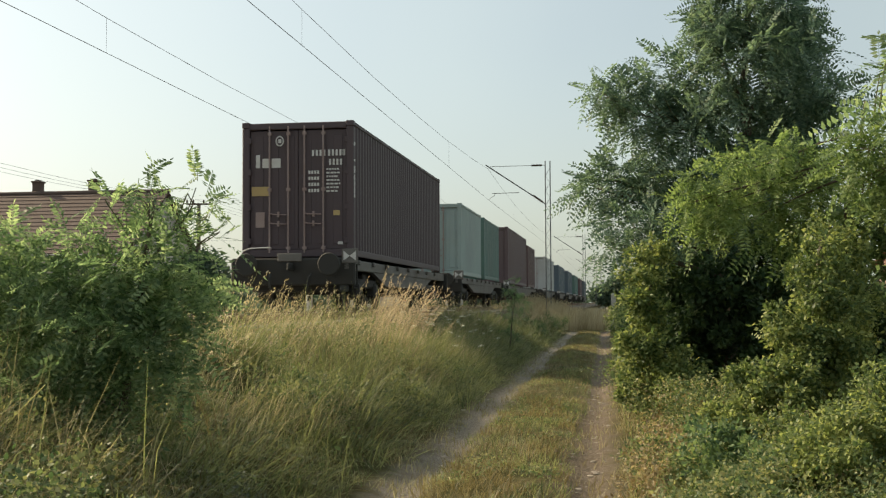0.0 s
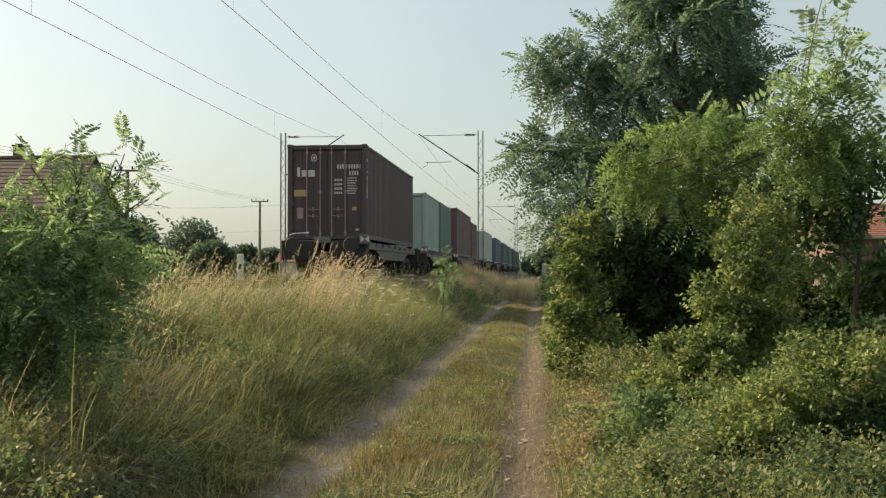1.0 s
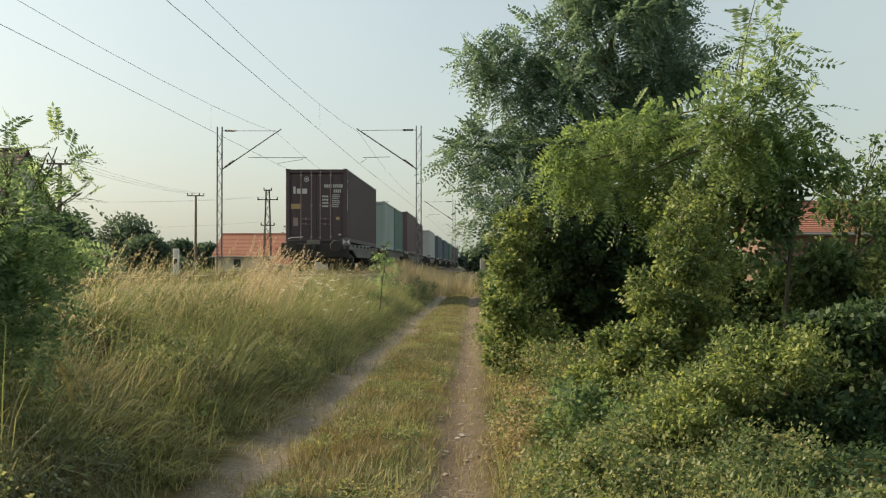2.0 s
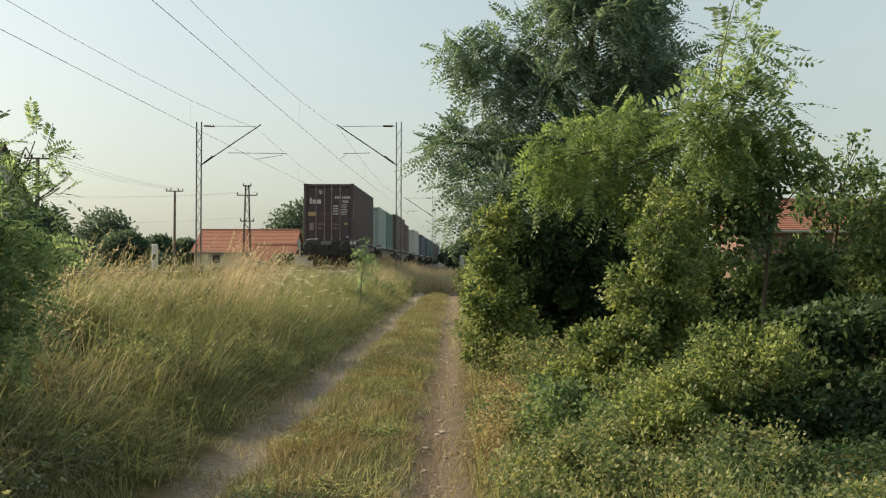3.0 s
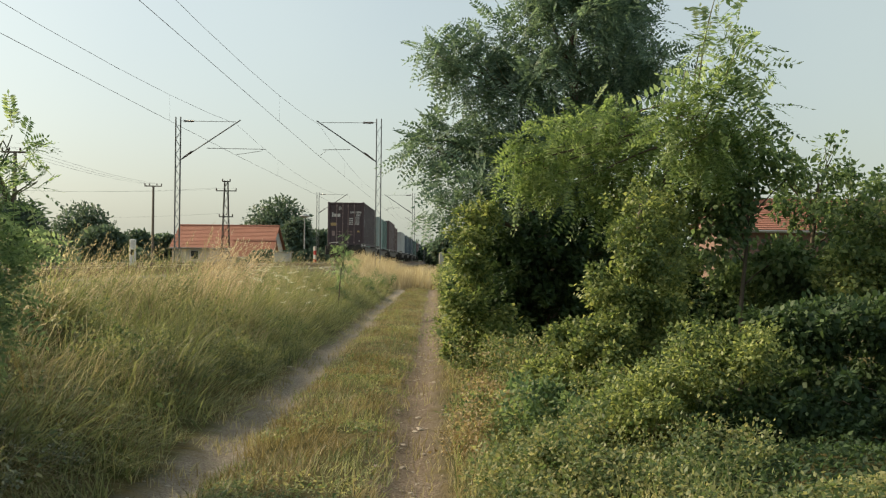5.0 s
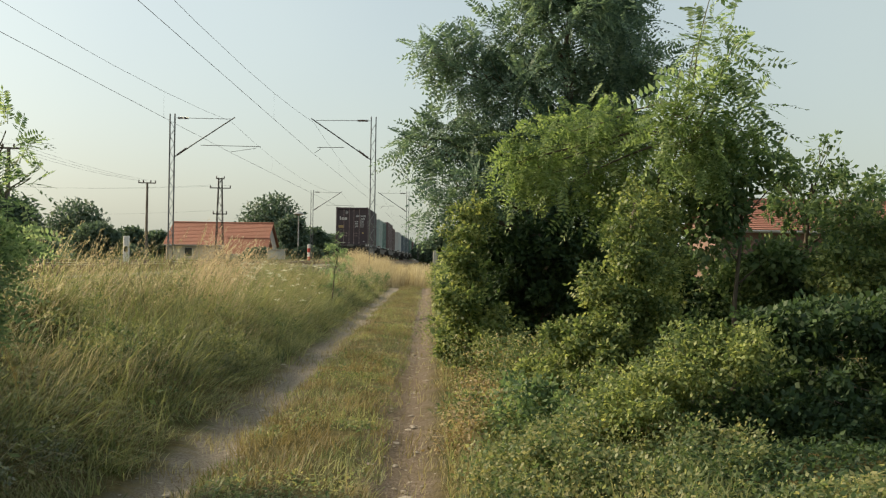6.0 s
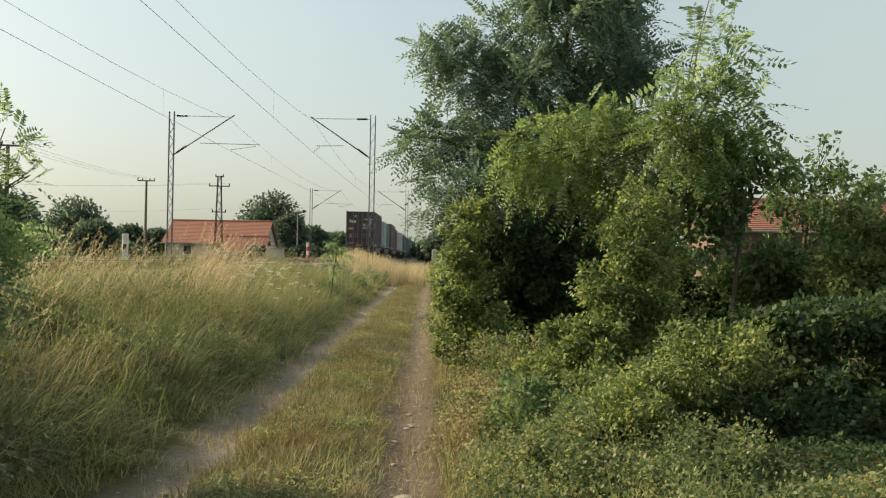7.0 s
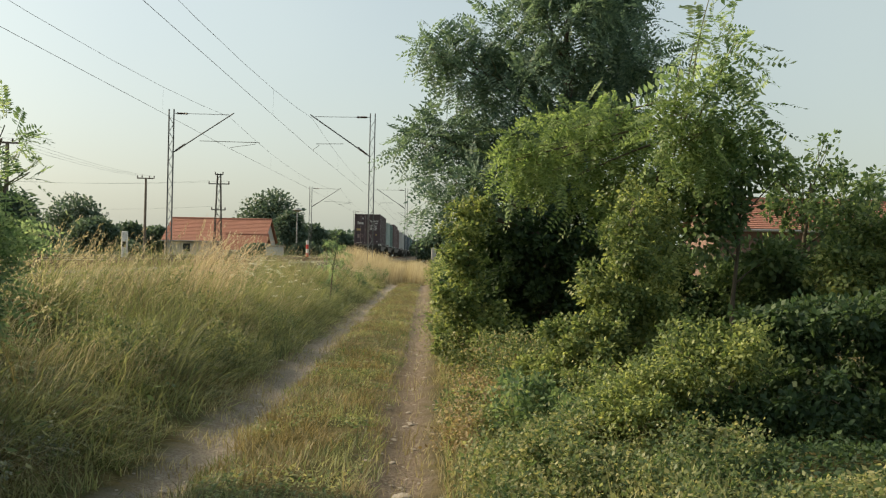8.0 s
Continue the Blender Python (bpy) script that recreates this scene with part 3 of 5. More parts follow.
def wagon(y0, y1, label, wheels=True):
    """A flat container wagon from buffer beam to buffer beam."""
    L = y1 - y0
    w = thing("flat_wagon", label, "freight wagon", (TRACK_X, y0, RAIL_Z), group="wagons of the train")
    for sx in (-1, 1):
        g = Geo().box((sx * 1.16, L / 2, 0.98), (0.12, L, 0.22), 0.015)
        g.add([(sx * 1.1, L * 0.18, 0.88), (sx * 1.1, L * 0.3, 0.58), (sx * 1.1, L * 0.7, 0.58), (sx * 1.1, L * 0.82, 0.88),
               (sx * 1.2, L * 0.18, 0.88), (sx * 1.2, L * 0.3, 0.58), (sx * 1.2, L * 0.7, 0.58), (sx * 1.2, L * 0.82, 0.88)],
              [(0, 1, 2, 3), (7, 6, 5, 4), (0, 4, 5, 1), (1, 5, 6, 2), (2, 6, 7, 3), (3, 7, 4, 0)])
        part("side_sill", g, M_GREYSTEEL, w, "dusty grey side sill")
        for k in range(int(L / 1.5)):
            part("lashing_bracket", Geo().box((sx * 1.25, 0.8 + 1.5 * k, 1.04), (0.07, 0.12, 0.1), 0.015), M_GREYSTEEL, w)
        for ye in (0.0, L):
            sg = -1 if ye == 0 else 1
            g = Geo().tube([(sx * 0.875, ye, 0.98), (sx * 0.875, ye + sg * 0.36, 0.98)], 0.1, 12)
            g.tube([(sx * 0.875, ye + sg * 0.36, 0.98), (sx * 0.875, ye + sg * 0.4, 0.98)], [0.24, 0.22], 18)
            part("buffer", g, M_DARKSTEEL, w, "round sprung buffer")
    part("deck", Geo().box((0, L / 2, 1.06), (2.3, L - 0.1, 0.05), 0.01), M_DARKSTEEL, w)
    part("centre_sill", Geo().box((0, L / 2, 0.92), (0.5, L, 0.25), 0.02), M_DARKSTEEL, w)
    for ye in (0.06, L - 0.06):
        part("buffer_beam", Geo().box((0, ye, 0.84), (2.66, 0.12, 0.58), 0.03), M_DARKSTEEL, w, "grimy dark buffer beam")
        part("coupling_hook", Geo().box((0, ye + (-0.2 if ye < 1 else 0.2), 0.94), (0.08, 0.35, 0.16), 0.03), M_DARKSTEEL, w)
    for hx in (-0.45, 0.42):
        part("brake_hose", Geo().tube([(hx, -0.06, 0.78), (hx * 0.95, -0.2, 0.7), (hx * 0.9, -0.24, 0.5), (hx * 0.8, -0.2, 0.38)], 0.026, 7), M_DARKSTEEL, w, "black rubber brake hose")
    part("brake_rigging", Geo().box((0, 0.7, 0.5), (1.9, 0.9, 0.16), 0.03).box((0, 1.2, 0.72), (0.7, 1.0, 0.3), 0.04), M_DARKSTEEL, w)
    part("blank_plate", Geo().box((-0.05, -0.02, 1.14), (0.52, 0.03, 0.17), 0.01), M_GREYSTEEL, w, "blank grey plate on the beam")
    for sx in (-1, 1):
        part("corner_step", Geo().tube([(sx * 1.25, 0.2, 1.0), (sx * 1.27, 0.15, 0.5), (sx * 1.27, 0.5, 0.5), (sx * 1.25, 0.55, 1.0)], 0.018, 6), M_DARKSTEEL, w)
    g = Geo()
    for sx in (-1, 1):
        g.add([(1.23 + sx * 0.13, -0.025, 1.06), (1.23 + sx * 0.13, -0.025, 1.26), (1.23, -0.025, 1.16), (1.23 + sx * 0.13, -0.03, 1.06), (1.23 + sx * 0.13, -0.03, 1.26), (1.23, -0.03, 1.16)],
              [(0, 1, 2), (5, 4, 3), (0, 3, 4, 1), (1, 4, 5, 2), (2, 5, 3, 0)])
    tail = part("tail_board", Geo().box((1.23, 0.0, 1.16), (0.34, 0.03, 0.3), 0.01), M_GREYSTEEL, w, "grey tail board on the wagon corner")
    part("tail_mark", g, M_WHITEMARK, tail, "white painted triangles")
    part("hand_rail", Geo().tube([(-1.05, -0.05, 1.28), (-0.9, -0.07, 1.33), (-0.45, -0.07, 1.35)], 0.014, 6), M_WHITEMARK, w, "thin pale hand rail")
    if wheels:
        bogie(w, 2.3), bogie(w, L - 2.3)
    MOVING.append((w, y0, RAIL_Z))


D0 = 24.15
container(12.19, 2.896, M_MAROON, D0, "faded maroon high-cube shipping container with white and yellow door markings", 1)
container(6.06, 2.591, M_PALEGREEN, 41.5, "pale grey-green short shipping container on the train")
container(6.06, 2.591, M_TEAL, 48.8, "teal green short shipping container on the train")
container(12.19, 2.896, M_OXIDE, 59.6, "red-oxide long shipping container on the train")
container(6.06, 2.591, M_DARKRED, 73.0, "dark red short shipping container on the train")
container(12.19, 2.591, M_GREYPAINT, 91.0, "light grey long shipping container on the train")
container(12.19, 2.591, M_BLUE, 112.0, "blue long shipping container on the train")
container(12.19, 2.591, M_BLUE, 133.0, "blue long shipping container on the train")
container(12.19, 2.591, M_TEAL, 154.0, "dark teal long shipping container on the train")
container(12.19, 2.591, M_OXIDE, 175.0, "red-oxide long shipping container far up the train")
container(12.19, 2.591, M_BLUE, 196.0, "blue long shipping container far up the train")
for a, b, wh in ((23.75, 37.2, True), (40.6, 56.0, True), (58.4, 80.2, True), (90.0, 104.4, True), (111.2, 125.4, True),
                 (132.2, 146.4, True), (153.2, 167.4, True), (174.2, 188.4, True), (195.2, 209.4, True)):
    wagon(a, b, "grimy flat container wagon with grey sills", wh)


# ---- overhead line ----
POLE_X, POLE2_X, SPAN, POLE_Y = -3.62, -14.4, 69.4, 63.0
CONTACT, CARRIER = RAIL_Z + 5.75, RAIL_Z + 7.42


LACE = Geo().tube([(-0.12, 0, 0), (0.12, 0, 0.4)], 0.011, 4).mesh("lacing_bar")
LACE.materials.append(M_GALV)
LACE_BACK = Geo().tube([(0.12, 0, 0), (-0.12, 0, 0.4)], 0.011, 4).mesh("lacing_bar")
LACE_BACK.materials.append(M_GALV)


def line_pole(at, sg, label):
    """A laced steel mast with its bracket; sg: the side of the bracket."""
    m = thing("overhead_line_mast", label, "catenary mast", at, group="masts of the overhead line")
    H = 9.05 - at[2]
    for sx in (-1, 1):
        part("upright", Geo().box((sx * 0.13, 0, H / 2), (0.05, 0.14, H), 0.008), M_MAST, m)
    for sy in (-0.06, 0.06):
        for k in range(int((H - 0.4) / 0.4)):
            part("lacing_bar", LACE if k % 2 else LACE_BACK, None, m, at=(0, sy, 0.3 + 0.4 * k))
    part("foot", Geo().box((0, 0, 0.1), (0.7, 0.7, 0.5), 0.03), M_CONCRETE, m, "concrete footing")
    z0 = -at[2]
    top, low = 8.83 + z0, 6.75 + z0
    tip, reach = sg * 3.1, sg * (3.0 if sg < 0 else 4.75)
    b = part("bracket", Geo().tube([(sg * 0.15, 0, low), (tip + sg * 0.25, 0, top + 0.08)], 0.032, 8), M_MAST, m, "slanting bracket tube")
    part("stay", Geo().tube([(sg * 0.15, 0, top), (tip, 0, top - 0.02)], 0.014, 6), M_MAST, b, "thin top stay")
    for p0, p1 in (((sg * 0.3, 0, top), (sg * 0.85, 0, top - 0.005)), ((sg * 0.28, 0, low + 0.09), (sg * 0.78, 0, low + 0.46))):
        p0, p1 = Vector(p0), Vector(p1)
        pts = [p0.lerp(p1, k / 14) for k in range(15)]
        part("insulator", Geo().tube(pts, [0.035 if k % 2 else 0.07 for k in range(15)], 9), M_PORC, b, "brown ribbed insulator")
    az = CONTACT + 0.35 + z0
    part("steady_arm", Geo().tube([(sg * 1.55, 0, az), (reach, 0, az - 0.03)], 0.016, 6), M_MAST, b)
    part("wire_clamp", Geo().tube([(reach * 0.95, 0, az), (reach * 0.95, 0, az - 0.12), (sg * 3.15, 0, CONTACT + z0 + 0.02)], 0.012, 6), M_MAST, b)
    return m


for k in range(-1, 6):
    y = POLE_Y + SPAN * k
    for x, sg in ((POLE_X, -1), (POLE2_X, 1)):
        line_pole((x, y, float(ground_z(x, y)) - 0.1), sg, "grey laced steel mast with a bracket over the rails")
for x in (TRACK_X, TRACK2_X):
    w = thing("overhead_wire", "dark contact wire hung by droppers from a carrier wire", "overhead wire")
    pts, con, drops = [], [], []
    for k in range(-1, 5):
        y0 = POLE_Y + SPAN * k
        for j in range(9):
            u = j / 9
            zc = CARRIER - 0.9 * 4 * u * (1 - u)
            wob = 0.15 * (1 if k % 2 else -1) * (1 - 2 * u)
            pts.append((x + wob, y0 + SPAN * u, zc)), con.append((x + wob, y0 + SPAN * u, CONTACT))
            if j in (2, 4, 7) and k < 3:
                drops.append((pts[-1], con[-1]))
    part("carrier_wire", Geo().tube(pts, 0.0065, 5), M_WIRE, w)
    part("contact_wire", Geo().tube(con, 0.0075, 5), M_WIRE, w)
    for a, b in drops:
        part("dropper", Geo().tube([a, b], 0.0028, 4), M_WIRE, w)

# ---- trees and bushes ----


def branch(a, b, r0, r1, wob=0.12, n=6):
    a, b = Vector(a), Vector(b)
    L = (b - a).length
    pts = []
    for k in range(n + 1):
        u = k / n
        p = a.lerp(b, u)
        s = math.sin(math.pi * u) * wob * L
        pts.append(p + Vector((noise.noise(a + p * 0.9) * s, noise.noise(b + p * 1.1) * s, 0.35 * s * (1 - u))))
    return pts, [r0 + (r1 - r0) * k / n for k in range(n + 1)]


def tree(name, label, category, base, top, r, blobs, mat, size, feather, gaps=0.25, shell=2.4, lump=0.3, extra=(), fork=0.35, droop=0.3, twigs=4, ragged=0, kind="", group=""):
    """Trunk, a limb to each lump of the crown with twigs, and a crown of single leaves. All in world places."""
    bz = float(ground_z(base[0], base[1])) - 0.05
    t = thing(name, label, category, (base[0], base[1], bz), group=group, kind=kind)
    inv = Vector((base[0], base[1], bz))
    lo = [tuple(Vector(q) - inv) for q in [(base[0], base[1], bz)]][0]
    tp = Vector(top) - inv
    pts, rad = branch(lo, tp, r, r * 0.25, 0.06, 9)
    part("trunk", Geo().tube(pts, rad, 9), M_BARK, t, smooth=True)
    for i, bl in enumerate(blobs):
        c = Vector(bl[:3]) - inv
        u = min(0.92, max(0.12, fork + 0.75 * (c.z - tp.z * 0.45) / max(tp.z, 0.5)))
        k = u * 9
        j = min(8, int(k))
        s = pts[j].lerp(pts[j + 1], k - j)
        bp, br = branch(s, c, r * 0.42 * (1 - 0.5 * u), r * 0.1, 0.14)
        g = Geo().tube(bp, br, 6)
        lb = part("limb", g, M_BARK, t, smooth=True)
        for m in range(twigs):
            d = Vector(unit(rng.normal(size=3)))
            e = c + Vector((d.x * bl[3], d.y * bl[4], abs(d.z) * bl[5] * 0.9)) * 0.85
            tpts, tr = branch(bp[3 + m % 4], e, r * 0.09, 0.004, 0.16, 4)
            part("twig", Geo().tube(tpts, tr, 4), M_TWIG, lb)
    me = foliage("crown", [(b[0] - inv.x, b[1] - inv.y, b[2] - inv.z, *b[3:]) for b in blobs], mat, size, feather, gaps, shell, lump, droop, 0.0, ragged)
    part("crown", me, None, t)
    for lab, bls, m2, s2, f2 in extra:
        me = foliage("leaves", [(b[0] - inv.x, b[1] - inv.y, b[2] - inv.z, *b[3:]) for b in bls], m2, s2, f2, 0.2, 2.0, lump, droop, floor=0.0)
        part("leaves", me, None, t, lab)
    return t


tree("robinia_tree", "tall dark-leaved tree overgrown at the path's edge", "tree", (1.35, 15.2), (1.7, 15.1, 5.3), 0.11, [
    (1.61, 15.0, 4.38, 0.9, 0.88, 0.72, 900), (0.44, 15.0, 3.86, 0.46, 0.46, 0.42, 300), (-0.08, 15.0, 4.05, 0.26, 0.26, 0.26, 60),
    (0.02, 15.0, 2.98, 0.44, 0.40, 0.27, 200), (-0.25, 14.9, 2.9, 0.24, 0.28, 0.16, 46), (0.22, 14.5, 2.36, 0.42, 0.44, 0.26, 190), (-0.02, 14.4, 2.1, 0.28, 0.28, 0.14, 46),
    (1.03, 15.0, 3.45, 0.73, 0.66, 0.62, 600), (2.2, 15.5, 3.9, 0.6, 0.59, 0.55, 480), (2.75, 15.5, 3.95, 0.28, 0.33, 0.22, 60),
    (0.96, 15.0, 2.45, 0.61, 0.57, 0.5, 420), (1.7, 15.0, 5.2, 0.66, 0.66, 0.58, 620), (1.2, 15.0, 5.0, 0.33, 0.33, 0.26, 90), (1.9, 15.2, 2.95, 0.77, 0.55, 0.66, 500),
    (2.25, 15.1, 4.75, 0.4, 0.4, 0.4, 190)],
    M_TREELEAF, 0.36, True, 0.0, 2.4, ragged=8)
sapling = tree("robinia_sapling", "young robinia with fresh light-green feathered leaves", "tree", (1.95, 12.6), (2.3, 11.3, 3.3), 0.05, [
    (1.34, 12.0, 2.78, 0.6, 0.5, 0.36, 330), (1.92, 12.0, 2.6, 0.6, 0.5, 0.45, 340), (1.02, 12.2, 2.42, 0.38, 0.33, 0.26, 108), (1.3, 12.1, 2.25, 0.4, 0.3, 0.2, 86), (2.1, 12.2, 2.15, 0.4, 0.3, 0.25, 86),
    (0.75, 12.1, 2.45, 0.2, 0.2, 0.1, 24), (2.32, 11.0, 2.8, 0.3, 0.3, 0.26, 100), (2.3, 11.0, 2.55, 0.4, 0.36, 0.3, 140), (2.7, 11.0, 2.62, 0.36, 0.3, 0.24, 90)],
    M_LIGHTLEAF, 0.3, True, 0.1, 2.0, droop=0.5, ragged=6, fork=0.62, extra=(
        ("long pale feathered fronds of the leading shoots", [(2.5, 11.0, 3.55, 0.16, 0.2, 0.4, 42), (2.74, 11.0, 3.25, 0.18, 0.2, 0.36, 44), (2.36, 11.0, 3.15, 0.16, 0.2, 0.3, 26), (2.84, 11.0, 2.9, 0.18, 0.2, 0.2, 26)], M_SPRAY, 0.42, True),))
for a, b in (((0.35, -1.3, 2.4), (0.57, -1.6, 3.85)), ((0.35, -1.3, 2.3), (0.83, -1.6, 3.45)), ((0.3, -1.3, 2.3), (0.42, -1.6, 3.35))):
    sp, sr = branch(a, b, 0.012, 0.004, 0.05)
    part("shoot", Geo().tube(sp, sr, 5), M_TWIG, sapling, "green leading shoot")
tree("slender_shrub", "thin-twigged shrub with sparse dark leaves", "shrub", (2.9, 11.6), (2.95, 11.4, 2.7), 0.03, [
    (2.72, 11.4, 2.3, 0.42, 0.35, 0.42, 1500), (3.05, 11.4, 2.45, 0.4, 0.35, 0.26, 620), (3.4, 11.4, 2.36, 0.3, 0.3, 0.1, 170), (2.25, 11.5, 2.15, 0.35, 0.3, 0.35, 900), (2.55, 11.4, 1.8, 0.35, 0.4, 0.36, 1200), (2.85, 11.5, 1.95, 0.22, 0.3, 0.25, 700), (3.35, 11.8, 1.5, 0.36, 0.3, 0.22, 1100)],
    M_BUSHLEAF, 0.075, False, 0.25, 2.0, 0.4)
# The hollow's shade is put into the leaf colour of this thicket.
tree("vine_thicket", "thicket of shrubs smothered in climbing vine, leaves coloured dark for shade", "shrub", (1.2, 15.3), (1.2, 15.3, 2.2), 0.07, [
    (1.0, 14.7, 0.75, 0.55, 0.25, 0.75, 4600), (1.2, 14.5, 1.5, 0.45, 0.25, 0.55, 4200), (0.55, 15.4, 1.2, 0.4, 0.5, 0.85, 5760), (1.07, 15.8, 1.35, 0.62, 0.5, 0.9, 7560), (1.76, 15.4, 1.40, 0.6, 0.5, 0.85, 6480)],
    M_SHADELEAF, 0.085, False, 0.1, 2.6, ragged=14)
# Dark by leaf colour: shade between vine and shrubs is painted in.
tree("dark_thicket", "thicket between the vine and the shrubs, its shade put into dark leaves", "shrub", (2.5, 12.7), (2.5, 12.7, 1.8), 0.05, [
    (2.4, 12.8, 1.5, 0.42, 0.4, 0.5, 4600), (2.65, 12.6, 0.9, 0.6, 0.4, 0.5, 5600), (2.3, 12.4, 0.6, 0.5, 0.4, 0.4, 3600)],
    M_SHADELEAF, 0.07, False, 0.1, 2.4, ragged=12)
tree("sunlit_vine_column", "upright shrub wrapped in sunlit yellowish vine", "shrub", (0.35, 13.6), (0.35, 13.6, 1.8), 0.05, [
    (0.3, 13.6, 1.5, 0.26, 0.3, 0.5, 3600), (0.28, 13.5, 0.9, 0.36, 0.36, 0.5, 5200), (0.55, 13.2, 0.42, 0.5, 0.4, 0.36, 5200), (0.45, 13.7, 2.0, 0.2, 0.2, 0.2, 700)],
    M_IVY, 0.055, False, 0.12, 2.2, 0.4, ragged=14)
tree("ivy_covered_stump", "leaning trunk clad in sunlit vine leaves", "shrub", (1.6, 10.5), (1.75, 10.5, 2.0), 0.08, [
    (1.68, 10.4, 1.62, 0.24, 0.3, 0.36, 4600), (1.6, 10.2, 1.15, 0.36, 0.35, 0.4, 7800), (1.34, 10.0, 0.72, 0.38, 0.4, 0.34, 7800), (1.85, 10.3, 0.75, 0.36, 0.35, 0.42, 5200),
    (1.06, 9.9, 0.48, 0.32, 0.4, 0.26, 4800), (2.05, 10.7, 1.45, 0.3, 0.32, 0.44, 3600), (1.9, 10.8, 1.95, 0.34, 0.3, 0.28, 2600)],
    M_IVY, 0.043, False, 0.2, 2.0, 0.4, ragged=22)
tree("bramble_hedge", "sprawling bramble hedge with a sunlit crest beside the path", "hedge", (2.1, 8.9), (2.3, 8.7, 0.8), 0.04, [
    (1.1, 8.2, 0.3, 0.34, 0.4, 0.24, 3800), (1.42, 8.1, 0.5, 0.3, 0.45, 0.22, 5200), (1.8, 8.1, 0.74, 0.34, 0.5, 0.24, 6600), (2.1, 8.15, 0.86, 0.24, 0.45, 0.16, 3600),
    (1.5, 9.0, 0.42, 0.4, 0.4, 0.3, 3600)],
    M_IVY, 0.036, False, 0.2, 2.0, 0.4, ragged=26)
# Shaded side of the bramble hedge, with the shade put into the leaf colour.
tree("shaded_bramble", "tangle of bramble under the hedge's crest, coloured dark for shade", "shrub", (3.2, 9.6), (3.2, 9.6, 0.7), 0.03, [
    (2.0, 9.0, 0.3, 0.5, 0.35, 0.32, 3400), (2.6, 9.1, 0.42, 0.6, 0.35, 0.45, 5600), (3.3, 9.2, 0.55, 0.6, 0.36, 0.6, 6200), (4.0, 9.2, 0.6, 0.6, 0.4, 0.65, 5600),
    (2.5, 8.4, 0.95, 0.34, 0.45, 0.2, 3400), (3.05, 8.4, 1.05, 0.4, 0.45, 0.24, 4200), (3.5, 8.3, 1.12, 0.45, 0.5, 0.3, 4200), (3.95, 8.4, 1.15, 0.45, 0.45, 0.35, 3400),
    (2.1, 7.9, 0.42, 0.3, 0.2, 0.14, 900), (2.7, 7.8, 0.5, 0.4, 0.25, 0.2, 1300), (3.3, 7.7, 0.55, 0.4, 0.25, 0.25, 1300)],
    M_SHADELEAF, 0.055, False, 0.2, 2.0, 0.4, ragged=14)
tree("dark_shrub", "tall dark shrub behind the bramble hedge", "shrub", (3.7, 12.3), (3.9, 12.3, 2.3), 0.05, [
    (3.5, 12.0, 1.3, 0.4, 0.4, 0.36, 4000), (3.95, 12.0, 1.15, 0.7, 0.55, 0.5, 9240), (3.79, 12.5, 2.15, 0.3, 0.3, 0.36, 1320), (3.55, 12.4, 2.4, 0.14, 0.16, 0.26, 198), (4.15, 12.0, 2.00, 0.42, 0.46, 0.5, 3080),
    (4.0, 12.2, 2.55, 0.16, 0.2, 0.26, 220), (3.0, 12.2, 0.95, 0.6, 0.46, 0.55, 6600), (4.7, 12.2, 1.5, 0.6, 0.5, 0.9, 3000)],
    M_BUSHLEAF, 0.06, False, 0.2, 2.2, 0.4, ragged=18)
tree("olive_shrub", "olive-yellow leafy shrub in front of the dark thicket", "shrub", (4.0, 10.9), (4.05, 10.9, 1.7), 0.04, [
    (4.05, 10.9, 1.75, 0.32, 0.3, 0.4, 2600), (3.75, 10.8, 1.35, 0.36, 0.3, 0.34, 2800), (4.35, 10.9, 1.4, 0.4, 0.3, 0.6, 3200)],
    M_IVY, 0.055, False, 0.25, 2.0, 0.45, ragged=18)
tree("robinia_bush", "leafy young robinia bush on the bank beside the path", "bush", (-3.3, 7.4), (-3.0, 7.35, 2.15), 0.04, [
    (-3.98, 7.6, 1.62, 0.42, 0.38, 0.42, 330), (-3.31, 7.4, 1.70, 0.46, 0.4, 0.32, 340), (-2.92, 7.3, 1.6, 0.34, 0.31, 0.28, 240),
    (-3.55, 7.4, 1.26, 0.58, 0.46, 0.4, 460), (-2.95, 7.2, 1.2, 0.32, 0.28, 0.32, 250), (-3.42, 7.3, 0.85, 0.42, 0.4, 0.3, 300), (-4.47, 7.6, 1.38, 0.44, 0.44, 0.5, 290),
    (-3.02, 7.3, 2.15, 0.13, 0.14, 0.2, 26), (-2.72, 7.3, 2.1, 0.16, 0.14, 0.18, 34), (-3.25, 7.3, 2.05, 0.14, 0.16, 0.16, 24), (-2.66, 7.3, 1.86, 0.16, 0.14, 0.16, 30)],
    M_SPRAY, 0.25, True, 0.08, 2.1, 0.4, ragged=7)
tree("roadside_sapling", "small leafy sapling on the grassy bank", "bush", (-2.75, 30.0), (-2.55, 30.0, 1.9), 0.02, [
    (-2.6, 30.0, 1.9, 0.1, 0.12, 0.26, 26), (-2.72, 30.0, 1.55, 0.2, 0.2, 0.2, 46), (-2.42, 29.9, 1.45, 0.18, 0.2, 0.16, 36), (-2.65, 29.9, 1.15, 0.28, 0.25, 0.2, 60)],
    M_SPRAY, 0.24, True, 0.1, 2.0, twigs=2)
